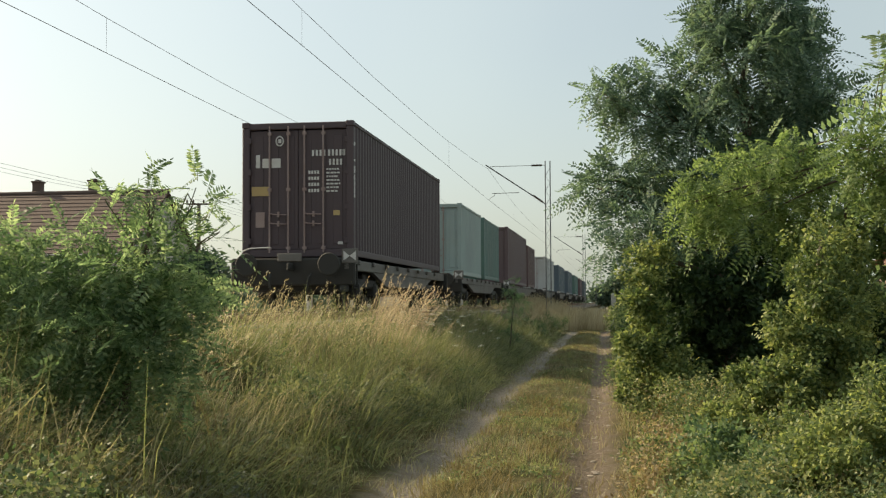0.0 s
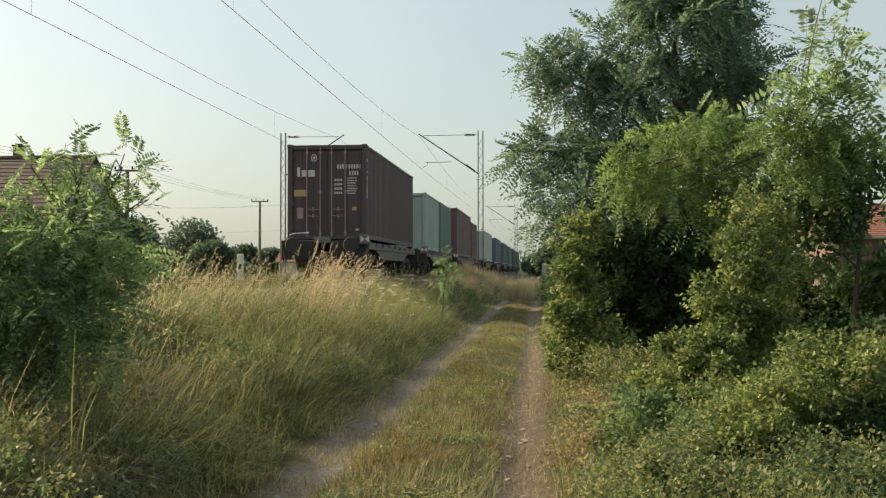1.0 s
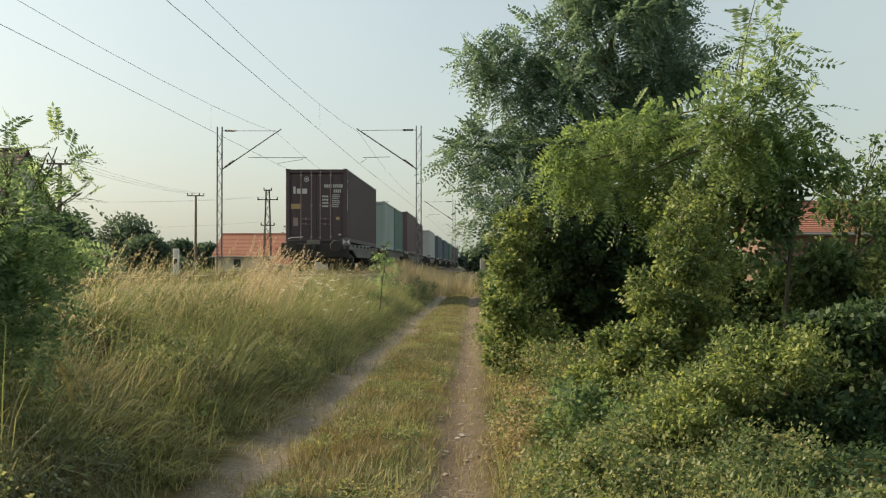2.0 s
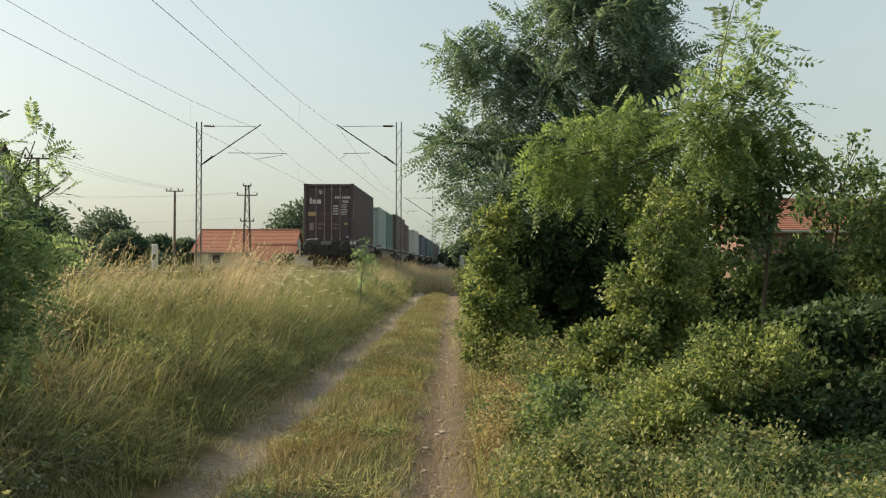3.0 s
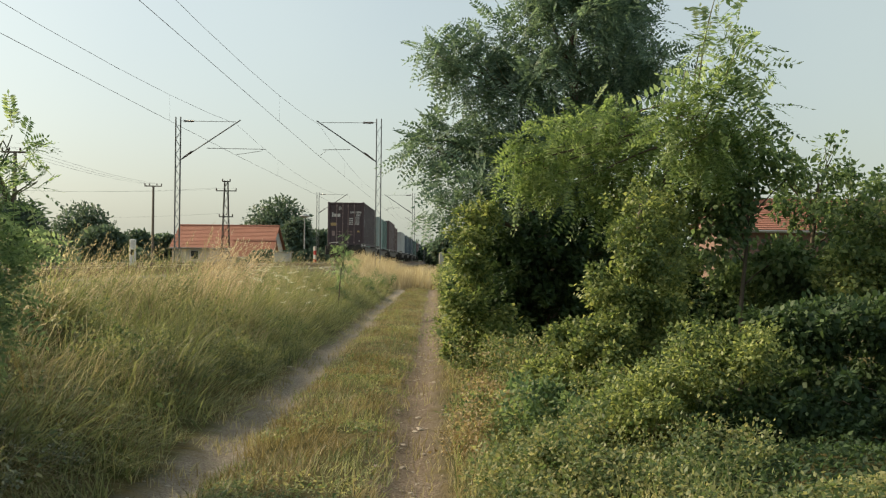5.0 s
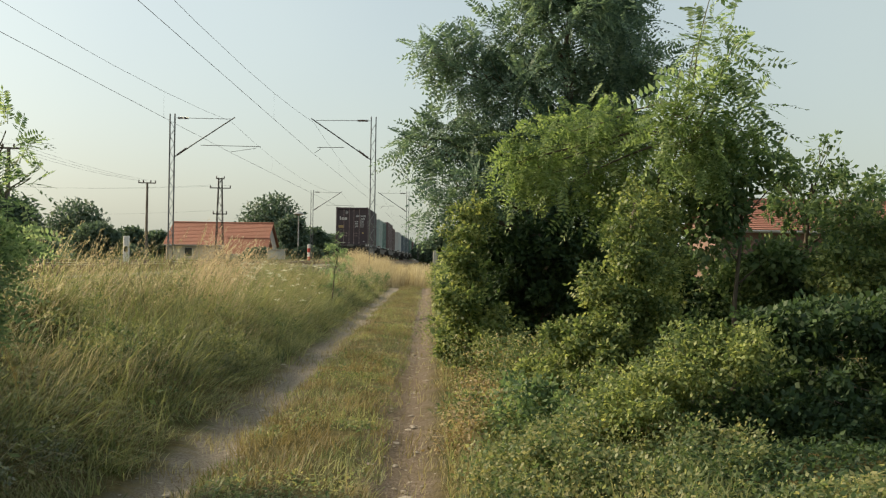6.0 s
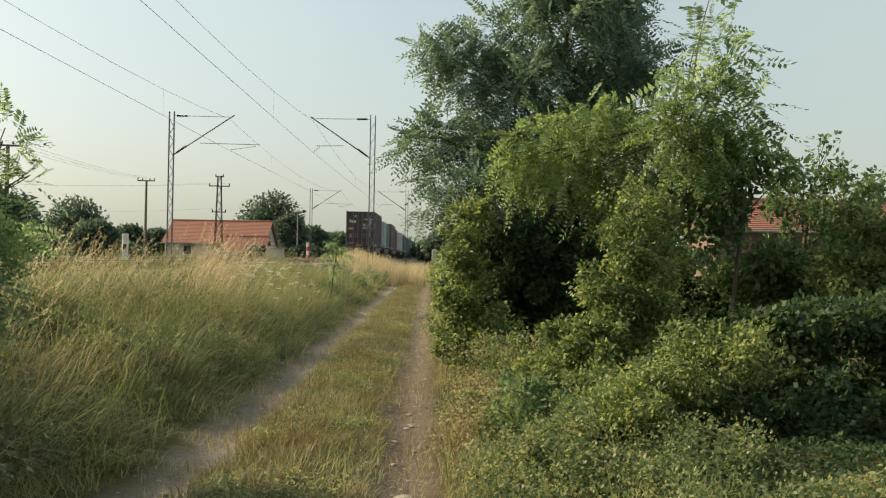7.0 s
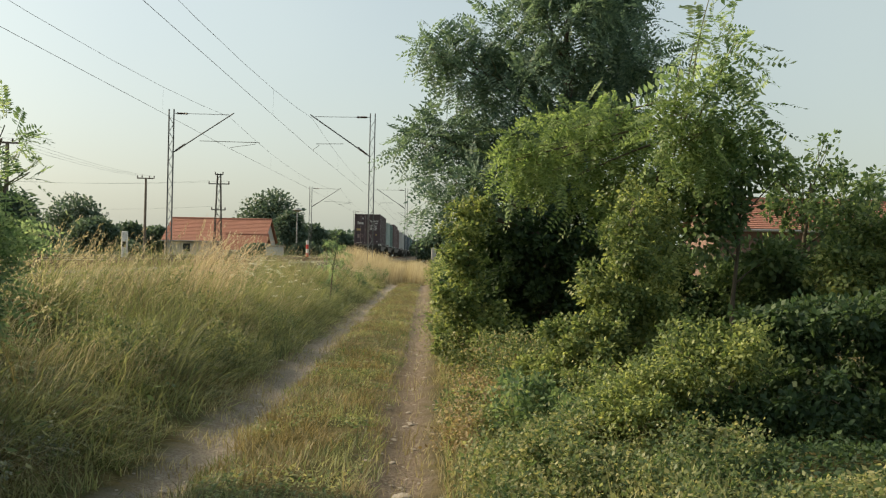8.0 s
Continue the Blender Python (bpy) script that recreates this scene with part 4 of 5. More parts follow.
for x, y, r, h in ((-3.2, 33, 0.45, 0.35), (-3.2, 44, 0.6, 0.5), (-3.2, 54, 0.8, 0.6)):
    tree("bank_bush", "low dark green bush at the foot of the bank", "bush", (x, y), (x, y, h + 0.3), 0.02,
         [(x, y, h * 0.6 + 0.3, r, r, h * 0.6, 2400), (x + 0.5 * r, y + 0.4, h * 0.4 + 0.2, r * 0.6, r, h * 0.45, 1300)], M_BUSHLEAF, 0.06, False, 0.2, 2.2, 0.4, ragged=12, group="bushes along the bank")
for x, y, r, h in ((0.9, 22, 0.8, 1.3), (0.8, 27, 0.9, 1.5), (0.9, 34, 1.0, 1.6), (0.8, 44, 1.2, 1.7), (0.6, 56, 1.4, 2.2), (2.6, 20, 1.1, 1.6), (4.5, 17, 1.3, 1.6)):
    tree("wayside_shrub", "leafy green shrub crowding the path's edge", "shrub", (x, y), (x, y, h), 0.03,
         [(x, y, h * 0.5, r * 0.8, r, h * 0.42, 2800), (x - 0.25 * r, y - 0.5, h * 0.3, r * 0.7, r * 0.8, h * 0.3, 1900), (x + 0.3, y, h * 0.85, r * 0.5, r * 0.6, h * 0.25, 500)],
         M_IVY, 0.085, False, 0.2, 2.2, 0.4, ragged=14, group="shrubs along the path")


def cover(name, label, blobs, mat, size):
    me = foliage(name, blobs, mat, size, False, 0.15, 1.8, 0.4, 0.1, None, 16)
    tagged(new(name, me), label, "weeds", kind="stuff")


cover("verge_weeds", "tangled low weeds and brambles covering the verge", [
    (0.42, 17.5, 0.3, 0.45, 2.5, 0.4, 9120), (0.5, 13.6, 0.28, 0.42, 1.6, 0.36, 9120), (0.85, 11.4, 0.3, 0.55, 1.2, 0.42, 11970), (0.55, 9.4, 0.22, 0.36, 1.0, 0.3, 8550),
    (1.1, 9.0, 0.22, 0.55, 0.9, 0.3, 10260), (0.75, 7.6, 0.18, 0.5, 0.8, 0.25, 10260), (1.5, 7.5, 0.15, 0.7, 0.8, 0.22, 11970), (1.9, 6.3, 0.12, 0.5, 0.3, 0.14, 6000),
    (1.2, 6.3, 0.1, 0.8, 0.7, 0.2, 10260), (2.4, 6.0, 0.16, 0.6, 0.3, 0.12, 5000), (3.0, 6.0, 0.22, 0.6, 0.3, 0.12, 5000), (0.4, 6.9, 0.1, 0.25, 0.8, 0.16, 3420), (0.35, 22, 0.3, 0.5, 3.0, 0.4, 5000)], M_COVER, 0.031)
cover("dried_weeds", "dried straw-brown weeds along the rut's edge", [
    (0.3, 10.6, 0.2, 0.2, 0.7, 0.2, 1100), (0.5, 9.6, 0.26, 0.26, 0.4, 0.2, 1700), (0.85, 9.9, 0.36, 0.3, 0.4, 0.16, 900), (0.2, 8.7, 0.16, 0.2, 0.5, 0.2, 1700), (0.9, 11.6, 0.5, 0.4, 0.5, 0.2, 500),
    (0.35, 13.0, 0.25, 0.25, 1.0, 0.25, 700), (1.3, 8.4, 0.35, 0.4, 0.4, 0.14, 700), (0.2, 16.0, 0.25, 0.2, 1.5, 0.25, 900)], M_DEADWEED, 0.032)


def carpet(name, label, x0, x1, y0, y1, n, mat, size, depth):
    """Leaves of creeping plants close over the ground."""
    q = np.stack([rng.uniform(x0, x1, n), rng.uniform(y0, y1, n), np.zeros(n)], 1)
    lump = np.array([0.5 + noise.noise(Vector((a[0] * 2.1, a[1] * 2.1, 0.7))) for a in q])
    q[:, 2] = ground_z(q[:, 0], q[:, 1]) + 0.02 + depth * rng.random(n) * np.clip(lump, 0.1, 1)
    up = unit(np.array([0, 0, 1.0]) + rng.normal(0, 0.6, q.shape))
    way = unit(np.cross(up, rng.normal(size=q.shape)))
    L = size * rng.uniform(0.6, 1.3, n)
    v, f = diamonds(q, way, up, L, L * rng.uniform(0.4, 0.75, n))
    tagged(new(name, soup(name, v, f, mat)), label, "weeds", kind="stuff")


carpet("creeping_weeds", "creeping leafy weeds close over the verge", 0.4, 4.2, 5.4, 6.1, 18000, M_COVER, 0.036, 0.18)
carpet("creeping_weeds", "creeping leafy weeds beside the rut", 0.35, 2.0, 7.0, 9.0, 16000, M_COVER, 0.036, 0.2)
# Ground under the hedge: its shade is painted as darker leaves.
carpet("creeping_weeds", "creeping bramble leaves under the hedge, darkened to stand for its shade", 1.7, 4.8, 6.2, 9.2, 17000, M_SHADELEAF, 0.045, 0.14)
cover("nettles", "dark green nettles at the hedge's foot", [
    (0.65, 8.7, 0.3, 0.3, 0.35, 0.28, 2600), (1.0, 8.3, 0.25, 0.4, 0.35, 0.25, 2800), (1.55, 8.6, 0.3, 0.4, 0.3, 0.25, 2600)], M_BUSHLEAF, 0.045)
mounds = []
for k in range(44):
    y = 4.6 + 19 * rng.random() ** 1.4
    x = float(path_x(y)) - rng.uniform(1.5, 3.6)
    r = rng.uniform(0.2, 0.45)
    mounds.append((x, y, float(ground_z(x, y)) + 0.16, r * 1.2, r * 1.3, r * 0.9, int(1300 * r / 0.3)))
cover("bank_weeds", "mounds of fine-leaved weeds on the railway bank", mounds[:28], M_COVER, 0.034)
cover("bank_weeds", "darker green mounds of weeds on the railway bank", mounds[28:], M_GREEN, 0.036)
cover("silvery_weeds", "low silvery-green weeds at the bank's foot", [
    (-2.75, 6.3, 0.2, 0.35, 0.5, 0.22, 3200), (-3.2, 6.0, 0.3, 0.4, 0.5, 0.25, 3200), (-2.6, 7.4, 0.15, 0.22, 0.5, 0.2, 1800), (-3.0, 7.6, 0.25, 0.35, 0.5, 0.22, 2600)], M_SILVER, 0.028)

# ---- far houses ----


def house(label, x0, x1, y0, y1, eaves, ridge, wall_mat, roof_mat, chimneys=(), windows=(), turn=0.0):
    """A gabled house, ridge along x, with courses of tiles."""
    cx, cy = (x0 + x1) / 2, (y0 + y1) / 2
    gz = float(ground_z(cx, cy)) - 0.2
    h = thing("house", label, "house", (cx, cy, gz), turn)
    lx, ly, e, r = (x1 - x0) / 2, (y1 - y0) / 2, eaves - gz, ridge - gz
    for sy in (-1, 1):
        part("wall", Geo().box((0, sy * (ly - 0.15), e / 2), (2 * lx, 0.3, e), 0.02), wall_mat, h)
    for sx in (-1, 1):
        a, b = sx * (lx - 0.3), sx * lx
        o = [(-ly + 0.31, 0), (ly - 0.31, 0), (ly - 0.31, e), (0, r - 0.1), (-ly + 0.31, e)]
        part("gable_wall", Geo().add([(a, y, z) for y, z in o] + [(b, y, z) for y, z in o],
                                     [(0, 1, 2, 3, 4), (9, 8, 7, 6, 5)] + [(i, (i + 1) % 5, (i + 1) % 5 + 5, i + 5) for i in range(5)]), wall_mat, h)
    n = 16
    for sy in (-1, 1):
        roof = part("roof_slope", Geo().add([(sx * (lx + 0.25), y, z) for sx in (-1, 1) for y, z in ((sy * (ly + 0.35), e - 0.26), (sy * (ly + 0.35), e - 0.2), (0, r + 0.02), (0, r - 0.1))],
                                             [(0, 1, 2, 3), (7, 6, 5, 4), (0, 4, 5, 1), (1, 5, 6, 2), (2, 6, 7, 3), (3, 7, 4, 0)]), roof_mat, h)
        for k in range(n):
            u0, u1 = k / n, (k + 1.25) / n
            p = [(sy * (ly + 0.4) * (1 - u), e - 0.25 + (r - e + 0.25) * u) for u in (u0, min(u1, 1.0))]
            t = 0.07
            part("tile_course", Geo().add([(sx * (lx + 0.3), p[i][0], p[i][1] + dz) for sx in (-1, 1) for i, dz in ((0, 0), (0, t + 0.05), (1, t), (1, 0))],
                     [(0, 1, 2, 3), (7, 6, 5, 4), (0, 4, 5, 1), (1, 5, 6, 2), (2, 6, 7, 3), (3, 7, 4, 0)]), roof_mat, roof)
    part("ridge", Geo().tube([(-lx - 0.3, 0, r + 0.08), (lx + 0.3, 0, r + 0.08)], 0.14, 8), roof_mat, h)
    part("gutter", Geo().tube([(-lx - 0.3, -ly - 0.45, e - 0.25), (lx + 0.3, -ly - 0.45, e - 0.25)], 0.07, 6), M_GALV, h)
    for x in chimneys:
        g = Geo().box((x - cx, 0.3, r + 0.15), (0.5, 0.5, 1.3), 0.02)
        g.box((x - cx, 0.3, r + 0.78), (0.62, 0.62, 0.1), 0.02)
        ch = part("chimney", g, M_OLDTILE, h)
        part("flue", Geo().box((x - cx, 0.3, r + 0.86), (0.3, 0.3, 0.1), 0.02), M_DARKSTEEL, ch)
    for x, z, w, hh in windows:
        win = part("window", Geo().box((x - cx, -ly - 0.01, z - gz), (w, 0.06, hh), 0.01), M_WHITEMARK, h, "white window frame")
        part("pane", Geo().box((x - cx, -ly - 0.045, z - gz), (w - 0.14, 0.02, hh - 0.14)), M_GLASSDARK, win)
    return h


house("long old house with a brown tiled roof and two chimneys", -46, -25.2, 58, 68, 4.3, 7.75, M_PLASTER, M_OLDTILE, (-32.9, -29.5), ((-40, 3.2, 1, 1.3), (-36, 3.2, 1, 1.3), (-31, 3.2, 1, 1.3), (-27.5, 3.2, 1, 1.3)))
house("low house with an orange tiled roof beyond the railway", -31.6, -20.2, 136, 146, 2.9, 5.35, M_PLASTER, M_TILE, (), ((-29, 1.9, 1, 1.1), (-25, 1.9, 1, 1.1)))
house("small annex with an orange tiled roof", -23.4, -19.2, 129, 134, 1.9, 3.4, M_PLASTER, M_TILE)
house("brick house with an orange tiled roof behind the trees", 13.9, 24.0, 58, 66, 3.3, 4.7, M_BRICK, M_TILE)

# ---- poles, posts and small railway things ----


def utility_pole(x, y, top, arm, label):
    gz = float(ground_z(x, y)) - 0.2
    u = thing("utility_pole", label, "utility pole", (x, y, gz), 10, group="utility poles")
    H = top - gz
    part("pole", Geo().tube([(0, 0, 0), (0.02, 0, H)], [0.15, 0.1], 9), M_WOOD, u)
    a = part("crossarm", Geo().box((0, 0, H - 0.05), (arm, 0.1, 0.1), 0.015), M_WOOD, u)
    for k in (-1, -0.45, 0.45, 1):
        part("insulator", Geo().tube([(k * arm * 0.47, 0, H), (k * arm * 0.47, 0, H + 0.1), (k * arm * 0.47, 0, H + 0.2)], [0.03, 0.06, 0.035], 7), M_PORC, a)


utility_pole(-23.9, 65, 7.3, 1.4, "grey wooden utility pole with a crossarm")
utility_pole(-27.42, 110, 8.25, 1.6, "grey wooden utility pole with a crossarm")


def lattice_mast(x, y, top):
    gz = float(ground_z(x, y)) - 0.2
    m = thing("lattice_power_mast", "slender steel lattice power mast with three crossarms", "power mast", (x, y, gz))
    H = top - gz
    for sx in (-1, 1):
        for sy in (-1, 1):
            part("leg", Geo().tube([(sx * 0.42, sy * 0.42, 0), (sx * 0.16, sy * 0.16, H)], 0.045, 5), M_DARKSTEEL, m)
    g = Geo()
    for k in range(12):
        a, b = 0.42 - 0.26 * k / 12, 0.42 - 0.26 * (k + 1) / 12
        z0, z1 = H * k / 12, H * (k + 1) / 12
        s = 1 if k % 2 else -1
        for sy in (-1, 1):
            g.tube([(-s * a, sy * a, z0), (s * b, sy * b, z1)], 0.022, 4)
            g.tube([(sy * a, -s * a, z0), (sy * b, s * b, z1)], 0.022, 4)
    part("bracing", g, M_DARKSTEEL, m)
    for z, w in ((H - 0.1, 0.8), (H - 1.05, 2.1), (H - 3.7, 1.4)):
        arm = part("crossarm", Geo().box((0, 0, z), (w, 0.12, 0.1), 0.01), M_DARKSTEEL, m)
        for k in (-1, 1):
            part("insulator", Geo().tube([(k * w * 0.48, 0, z), (k * w * 0.48, 0, z + 0.28)], [0.07, 0.05], 7), M_PORC, arm)


lattice_mast(-22.44, 120, 9.45)


def span_wire(label, a, b, sag):
    w = thing("power_line", label, "power line")
    pts = [Vector(a).lerp(Vector(b), k / 12) - Vector((0, 0, 4 * sag * k / 12 * (1 - k / 12))) for k in range(13)]
    part("wire", Geo().tube(pts, 0.007, 4), M_WIRE, w)


for dx in (-0.65, 0.0, 0.65):
    span_wire("thin dark power line between utility poles", (-23.9 + dx, 65, 7.45), (-27.42 + dx, 110, 8.4), 0.25)
    span_wire("thin dark power line from the utility pole", (-21.0 + dx, 25, 6.6), (-23.9 + dx, 65, 7.45), 0.5)
for z, dx in ((8.7, -0.95), (8.7, 0.95), (6.1, -0.6)):
    span_wire("thin power line from the lattice mast", (-22.44 + dx, 120, z), (-60, 112, z + 0.4), 0.9)

m = thing("marker_post", "white concrete marker post beside the rails", "post", (-9.15, 34.4, 1.0))
part("post", Geo().box((0, 0, 0.45), (0.17, 0.12, 1.1), 0.02), M_WHITEMARK, m)
part("number_bar", Geo().box((0, -0.062, 0.62), (0.11, 0.006, 0.16), 0.002), M_DARKSTEEL, m, "dark plain bar in place of figures")
m = thing("marker_post", "grey concrete post at the path's edge", "post", (-0.2, 60, 0.05))
part("post", Geo().box((0, 0, 0.9), (0.24, 0.2, 1.9), 0.03), M_CONCRETE, m)
m = thing("barrier_post", "red and white striped post by the line", "post", (-9.2, 83, 0.9))
for k in range(5):
    part("band", Geo().tube([(0, 0, 0.3 * k), (0, 0, 0.3 * k + 0.3)], 0.1, 10), M_REDPAINT if k % 2 else M_WHITEMARK, m)
m = thing("relay_box", "small grey trackside relay cabinet", "cabinet", (-15.5, 112, 0.3))
b = part("body", Geo().box((0, 0, 0.9), (1.6, 0.8, 1.8), 0.04), M_GREYPAINT, m)
part("door", Geo().box((0, -0.41, 0.9), (1.3, 0.04, 1.5), 0.01), M_GREYPAINT, b)
part("roof", Geo().box((0, 0, 1.84), (1.8, 1.0, 0.08), 0.02), M_GALV, m)
m = thing("lamp_mast", "tall thin lamp mast with a round head", "lamp mast", (-18.0, 150, 0.3))
part("pole", Geo().tube([(0, 0, 0), (0, 0, 6.6)], [0.1, 0.06], 8), M_GALV, m)
part("head", Geo().tube([(0, 0, 6.5), (0, 0, 6.7), (0, 0, 6.9)], [0.3, 0.75, 0.4], 12), M_GALV, m)

# ---- far trees ----
for x, y, z, r, h in ((-46.4, 150, 5.0, 3.9, 3.9), (-41.5, 158, 3.4, 2.6, 2.0), (-38.5, 160, 3.0, 2.2, 2.0), (-36, 165, 2.6, 2.0, 1.5), (-24.6, 172, 6.9, 4.6, 4.4), (-21.0, 165, 4.6, 2.4, 3.2),
                      (-20.5, 190, 4.0, 2.8, 2.5), (-17.5, 200, 3.6, 3.0, 2.0), (-14.5, 210, 3.4, 3.0, 2.0), (-52, 150, 3.0, 3.0, 2.2), (-58, 155, 3.5, 3.5, 2.6),
                      (-22.6, 62, 2.8, 1.7, 1.9), (-21.0, 72, 2.3, 1.6, 1.2), (0.6, 180, 3.6, 2.6, 2.4), (4.0, 170, 3.4, 3.0, 2.4), (-2.2, 220, 3.0, 2.6, 1.8), (2.4, 100, 2.4, 1.8, 1.6), (4.2, 84, 2.4, 2.0, 1.8),
                      (10, 75, 2.4, 2.4, 1.8), (22, 80, 3.0, 3.2, 2.2), (-32, 120, 1.4, 2.2, 1.0), (-18.5, 120, 1.4, 1.6, 1.0), (-15.6, 140, 1.6, 1.8, 1.2), (-29, 100, 1.2, 2.0, 0.9)):
    s = y / 150
    tree("broadleaf_tree", "dark round-crowned broadleaf tree beyond the railway", "tree", (x, y), (x, y, z + h * 0.4), 0.16, [
        (x, y, z, r, r * 0.8, h * 0.85, 3300), (x - 0.5 * r, y, z - 0.2 * h, r * 0.6, r * 0.6, h * 0.6, 800), (x + 0.5 * r, y, z - 0.25 * h, r * 0.6, r * 0.6, h * 0.6, 800),
        (x + 0.2 * r, y, z + 0.35 * h, r * 0.5, r * 0.5, h * 0.55, 600), (x, y, z - 0.6 * h, r * 0.8, r * 0.7, h * 0.5, 700)], M_FARLEAF, 0.34 * s + 0.1, False, 0.0, 2.2, 0.18, twigs=0, group="far trees")
for k in range(16):
    x, y = -58 + 2.6 * k, 128 + 9 * math.sin(k * 2.1)
    if -33 < x < -18.5:
        y += 32
    tree("hedgerow_bush", "dark rounded bush of the hedgerow beyond the railway", "bush", (x, y), (x, y, 2.0), 0.06, [
        (x, y, 1.5, 1.7, 1.2, 1.1, 700), (x + 0.7, y, 2.2 + 0.5 * math.sin(k * 3.3), 1.0, 0.9, 0.9, 350)], M_FARLEAF, 0.3, False, 0.1, 2.5, 0.4, twigs=0, group="far hedgerow")
# woods along the horizon
blobs = []
for k in range(150):
    a = radians(-62 + 124 * k / 149)
    d = 420 + 60 * math.sin(k * 1.7)
    h = 7.0 + 3.0 * noise.noise(Vector((k * 0.37, 1, 2)))
    blobs.append((d * math.sin(a), d * math.cos(a), h * 0.5, 9, 5, h * 0.6 + 1, 230))
tagged(new("far_woods", foliage("far_woods", blobs, M_FARLEAF, 1.3, False, 0.0, 2.5, 0.4)), "hazy line of woods along the horizon", "woods", kind="stuff")

# ---- grass ----


def scatter(n, x0, x1, y0, y1, bias=1.0):
    """Places on the ground, thicker towards y0; x counted from the middle of the path."""
    y = y0 + (y1 - y0) * rng.random(n) ** bias
    x = path_x(y) + rng.uniform(x0, x1, n)
    return np.stack([x, y, ground_z(x, y) - 0.01], 1)


def patch(p, scale, seed=3.3):
    return np.array([noise.noise(Vector((a[0] * scale, a[1] * scale * 0.7, seed))) for a in p])


def grass(name, label, p, h, w, mat, lean=(0.12, 0.05, 0), bend=0.4):
    h = np.broadcast_to(h, len(p))
    v, f, _, _ = blades(p, h * rng.uniform(0.45, 1.3, len(p)), w * rng.uniform(0.7, 1.3, len(p)), lean, bend)
    return tagged(new(name, soup(name, v, f, mat)), label, "grass", kind="stuff")


def plumes(name, label, p, h, mat, lean=(0.3, 0.0, 0), size=0.05):
    """Dry stalks with loose seed heads."""
    v, f, t, d = blades(p, h * rng.uniform(0.6, 1.15, len(p)), np.full(len(p), 0.005), lean, 0.3)
    P, D, L = [], [], []
    for k in range(16):
        u = rng.random(len(p))
        P.append(t - d * (0.24 * u)[:, None] + rng.normal(0, 0.008, p.shape))
        D.append(unit(d + rng.normal(0, 0.35, p.shape)))
        L.append(np.full(len(p), size))
    P, D, L = np.concatenate(P), np.concatenate(D), np.concatenate(L)
    n = unit(rng.normal(size=P.shape))
    v2, f2 = diamonds(P, D, unit(n - D * (n * D).sum(1, keepdims=True)), L, L * 0.26)
    vv, ff = joined([(v, f), (v2, f2)])
    return tagged(new(name, soup(name, vv, ff, mat)), label, "grass", kind="stuff")


def laid(p, seed, base=(0.3, -0.1), swing=0.8):
    """Which way the wind has laid the grass, in patches."""
    gx, gy = patch(p, 0.75, seed), patch(p, 0.75, seed + 5.5)
    return np.stack([base[0] + swing * gx, base[1] + swing * gy, -0.15 * np.abs(gx)], 1)


def tussocks(name, label, n, x0, x1, y0, y1, per, h, mat, bias=1.5, seed=1.0, thr=-1.0, width=0.009):
    """Grass in tufts: each tuft sprays outwards and is laid over one way."""
    c = scatter(n, x0, x1, y0, y1, bias)
    c = c[patch(c, 0.6, seed) > thr]
    way = laid(c, seed, (0.55, -0.3), 1.7) + rng.normal(0, 0.4, c.shape) * np.array([1, 1, 0])
    r = rng.uniform(0.07, 0.2, len(c))
    tall = h * rng.uniform(0.35, 1.45, len(c)) * (0.4 + 0.6 * smooth(-0.95, -1.9, c[:, 0] - path_x(c[:, 1])))
    off = rng.normal(0, 1, (len(c), per, 3)) * np.array([1, 1.3, 0])
    p = (c[:, None] + off * r[:, None, None]).reshape(-1, 3)
    p[:, 2] = ground_z(p[:, 0], p[:, 1]) - 0.01
    lean = (way[:, None] * 1.6 + off * 0.6).reshape(-1, 3)
    return grass(name, label, p, np.repeat(tall, per), width, mat, lean, 0.55)


p = scatter(24000, -5.0, -1.05, 4.2, 48, 1.6)
grass("bank_grass", "short mixed green grass on the railway bank", p, 0.2, 0.009, M_GREEN, laid(p, 4.0, (0.2, 0), 1.4), 1.2)
tussocks("bank_tussocks", "green grass in tousled tufts on the railway bank", 950, -5.0, -1.25, 4.4, 46, 50, 0.62, M_GREEN, 1.5, 2.0)
tussocks("bank_tussocks", "yellow-green grass tufts lit on the railway bank", 900, -4.8, -1.7, 4.6, 40, 52, 0.64, M_YELLOWGRASS, 1.4, 15.0, 0.04, 0.008)
tussocks("bank_tussocks", "straw-dry grass tufts laid over on the railway bank", 850, -5.0, -1.9, 4.4, 46, 48, 0.62, M_DRY, 1.5, 7.0, 0.0, 0.007)
tussocks("bank_tussocks", "russet old grass tufts on the railway bank", 330, -4.6, -1.3, 4.4, 40, 44, 0.42, M_RUSSET, 1.4, 11.0, 0.0, 0.008)
tussocks("overhanging_grass", "long dark green grass hanging over the rut", 420, -1.9, -1.15, 13, 64, 26, 0.6, M_GREEN, 1.2, 5.0, -0.2, 0.014)
tussocks("lineside_fringe", "tall green grass fringing the rails on the bank's top", 260, -5.0, -3.4, 9, 50, 34, 0.42, M_GREEN, 1.3, 8.0, -0.2, 0.009)
p = np.stack([rng.uniform(-5.4, -0.3, 9000), rng.uniform(60, 78, 9000), np.zeros(9000)], 1)
p[:, 2] = ground_z(p[:, 0], p[:, 1])
grass("golden_grass", "tall golden dry grass where the path bends away", p, 0.95 + 0.3 * patch(p, 0.5, 3.0), 0.022, M_PLUME, (0.2, 0, 0), 0.35)
p = scatter(9000, -4.8, -1.6, 4.5, 26, 1.3)
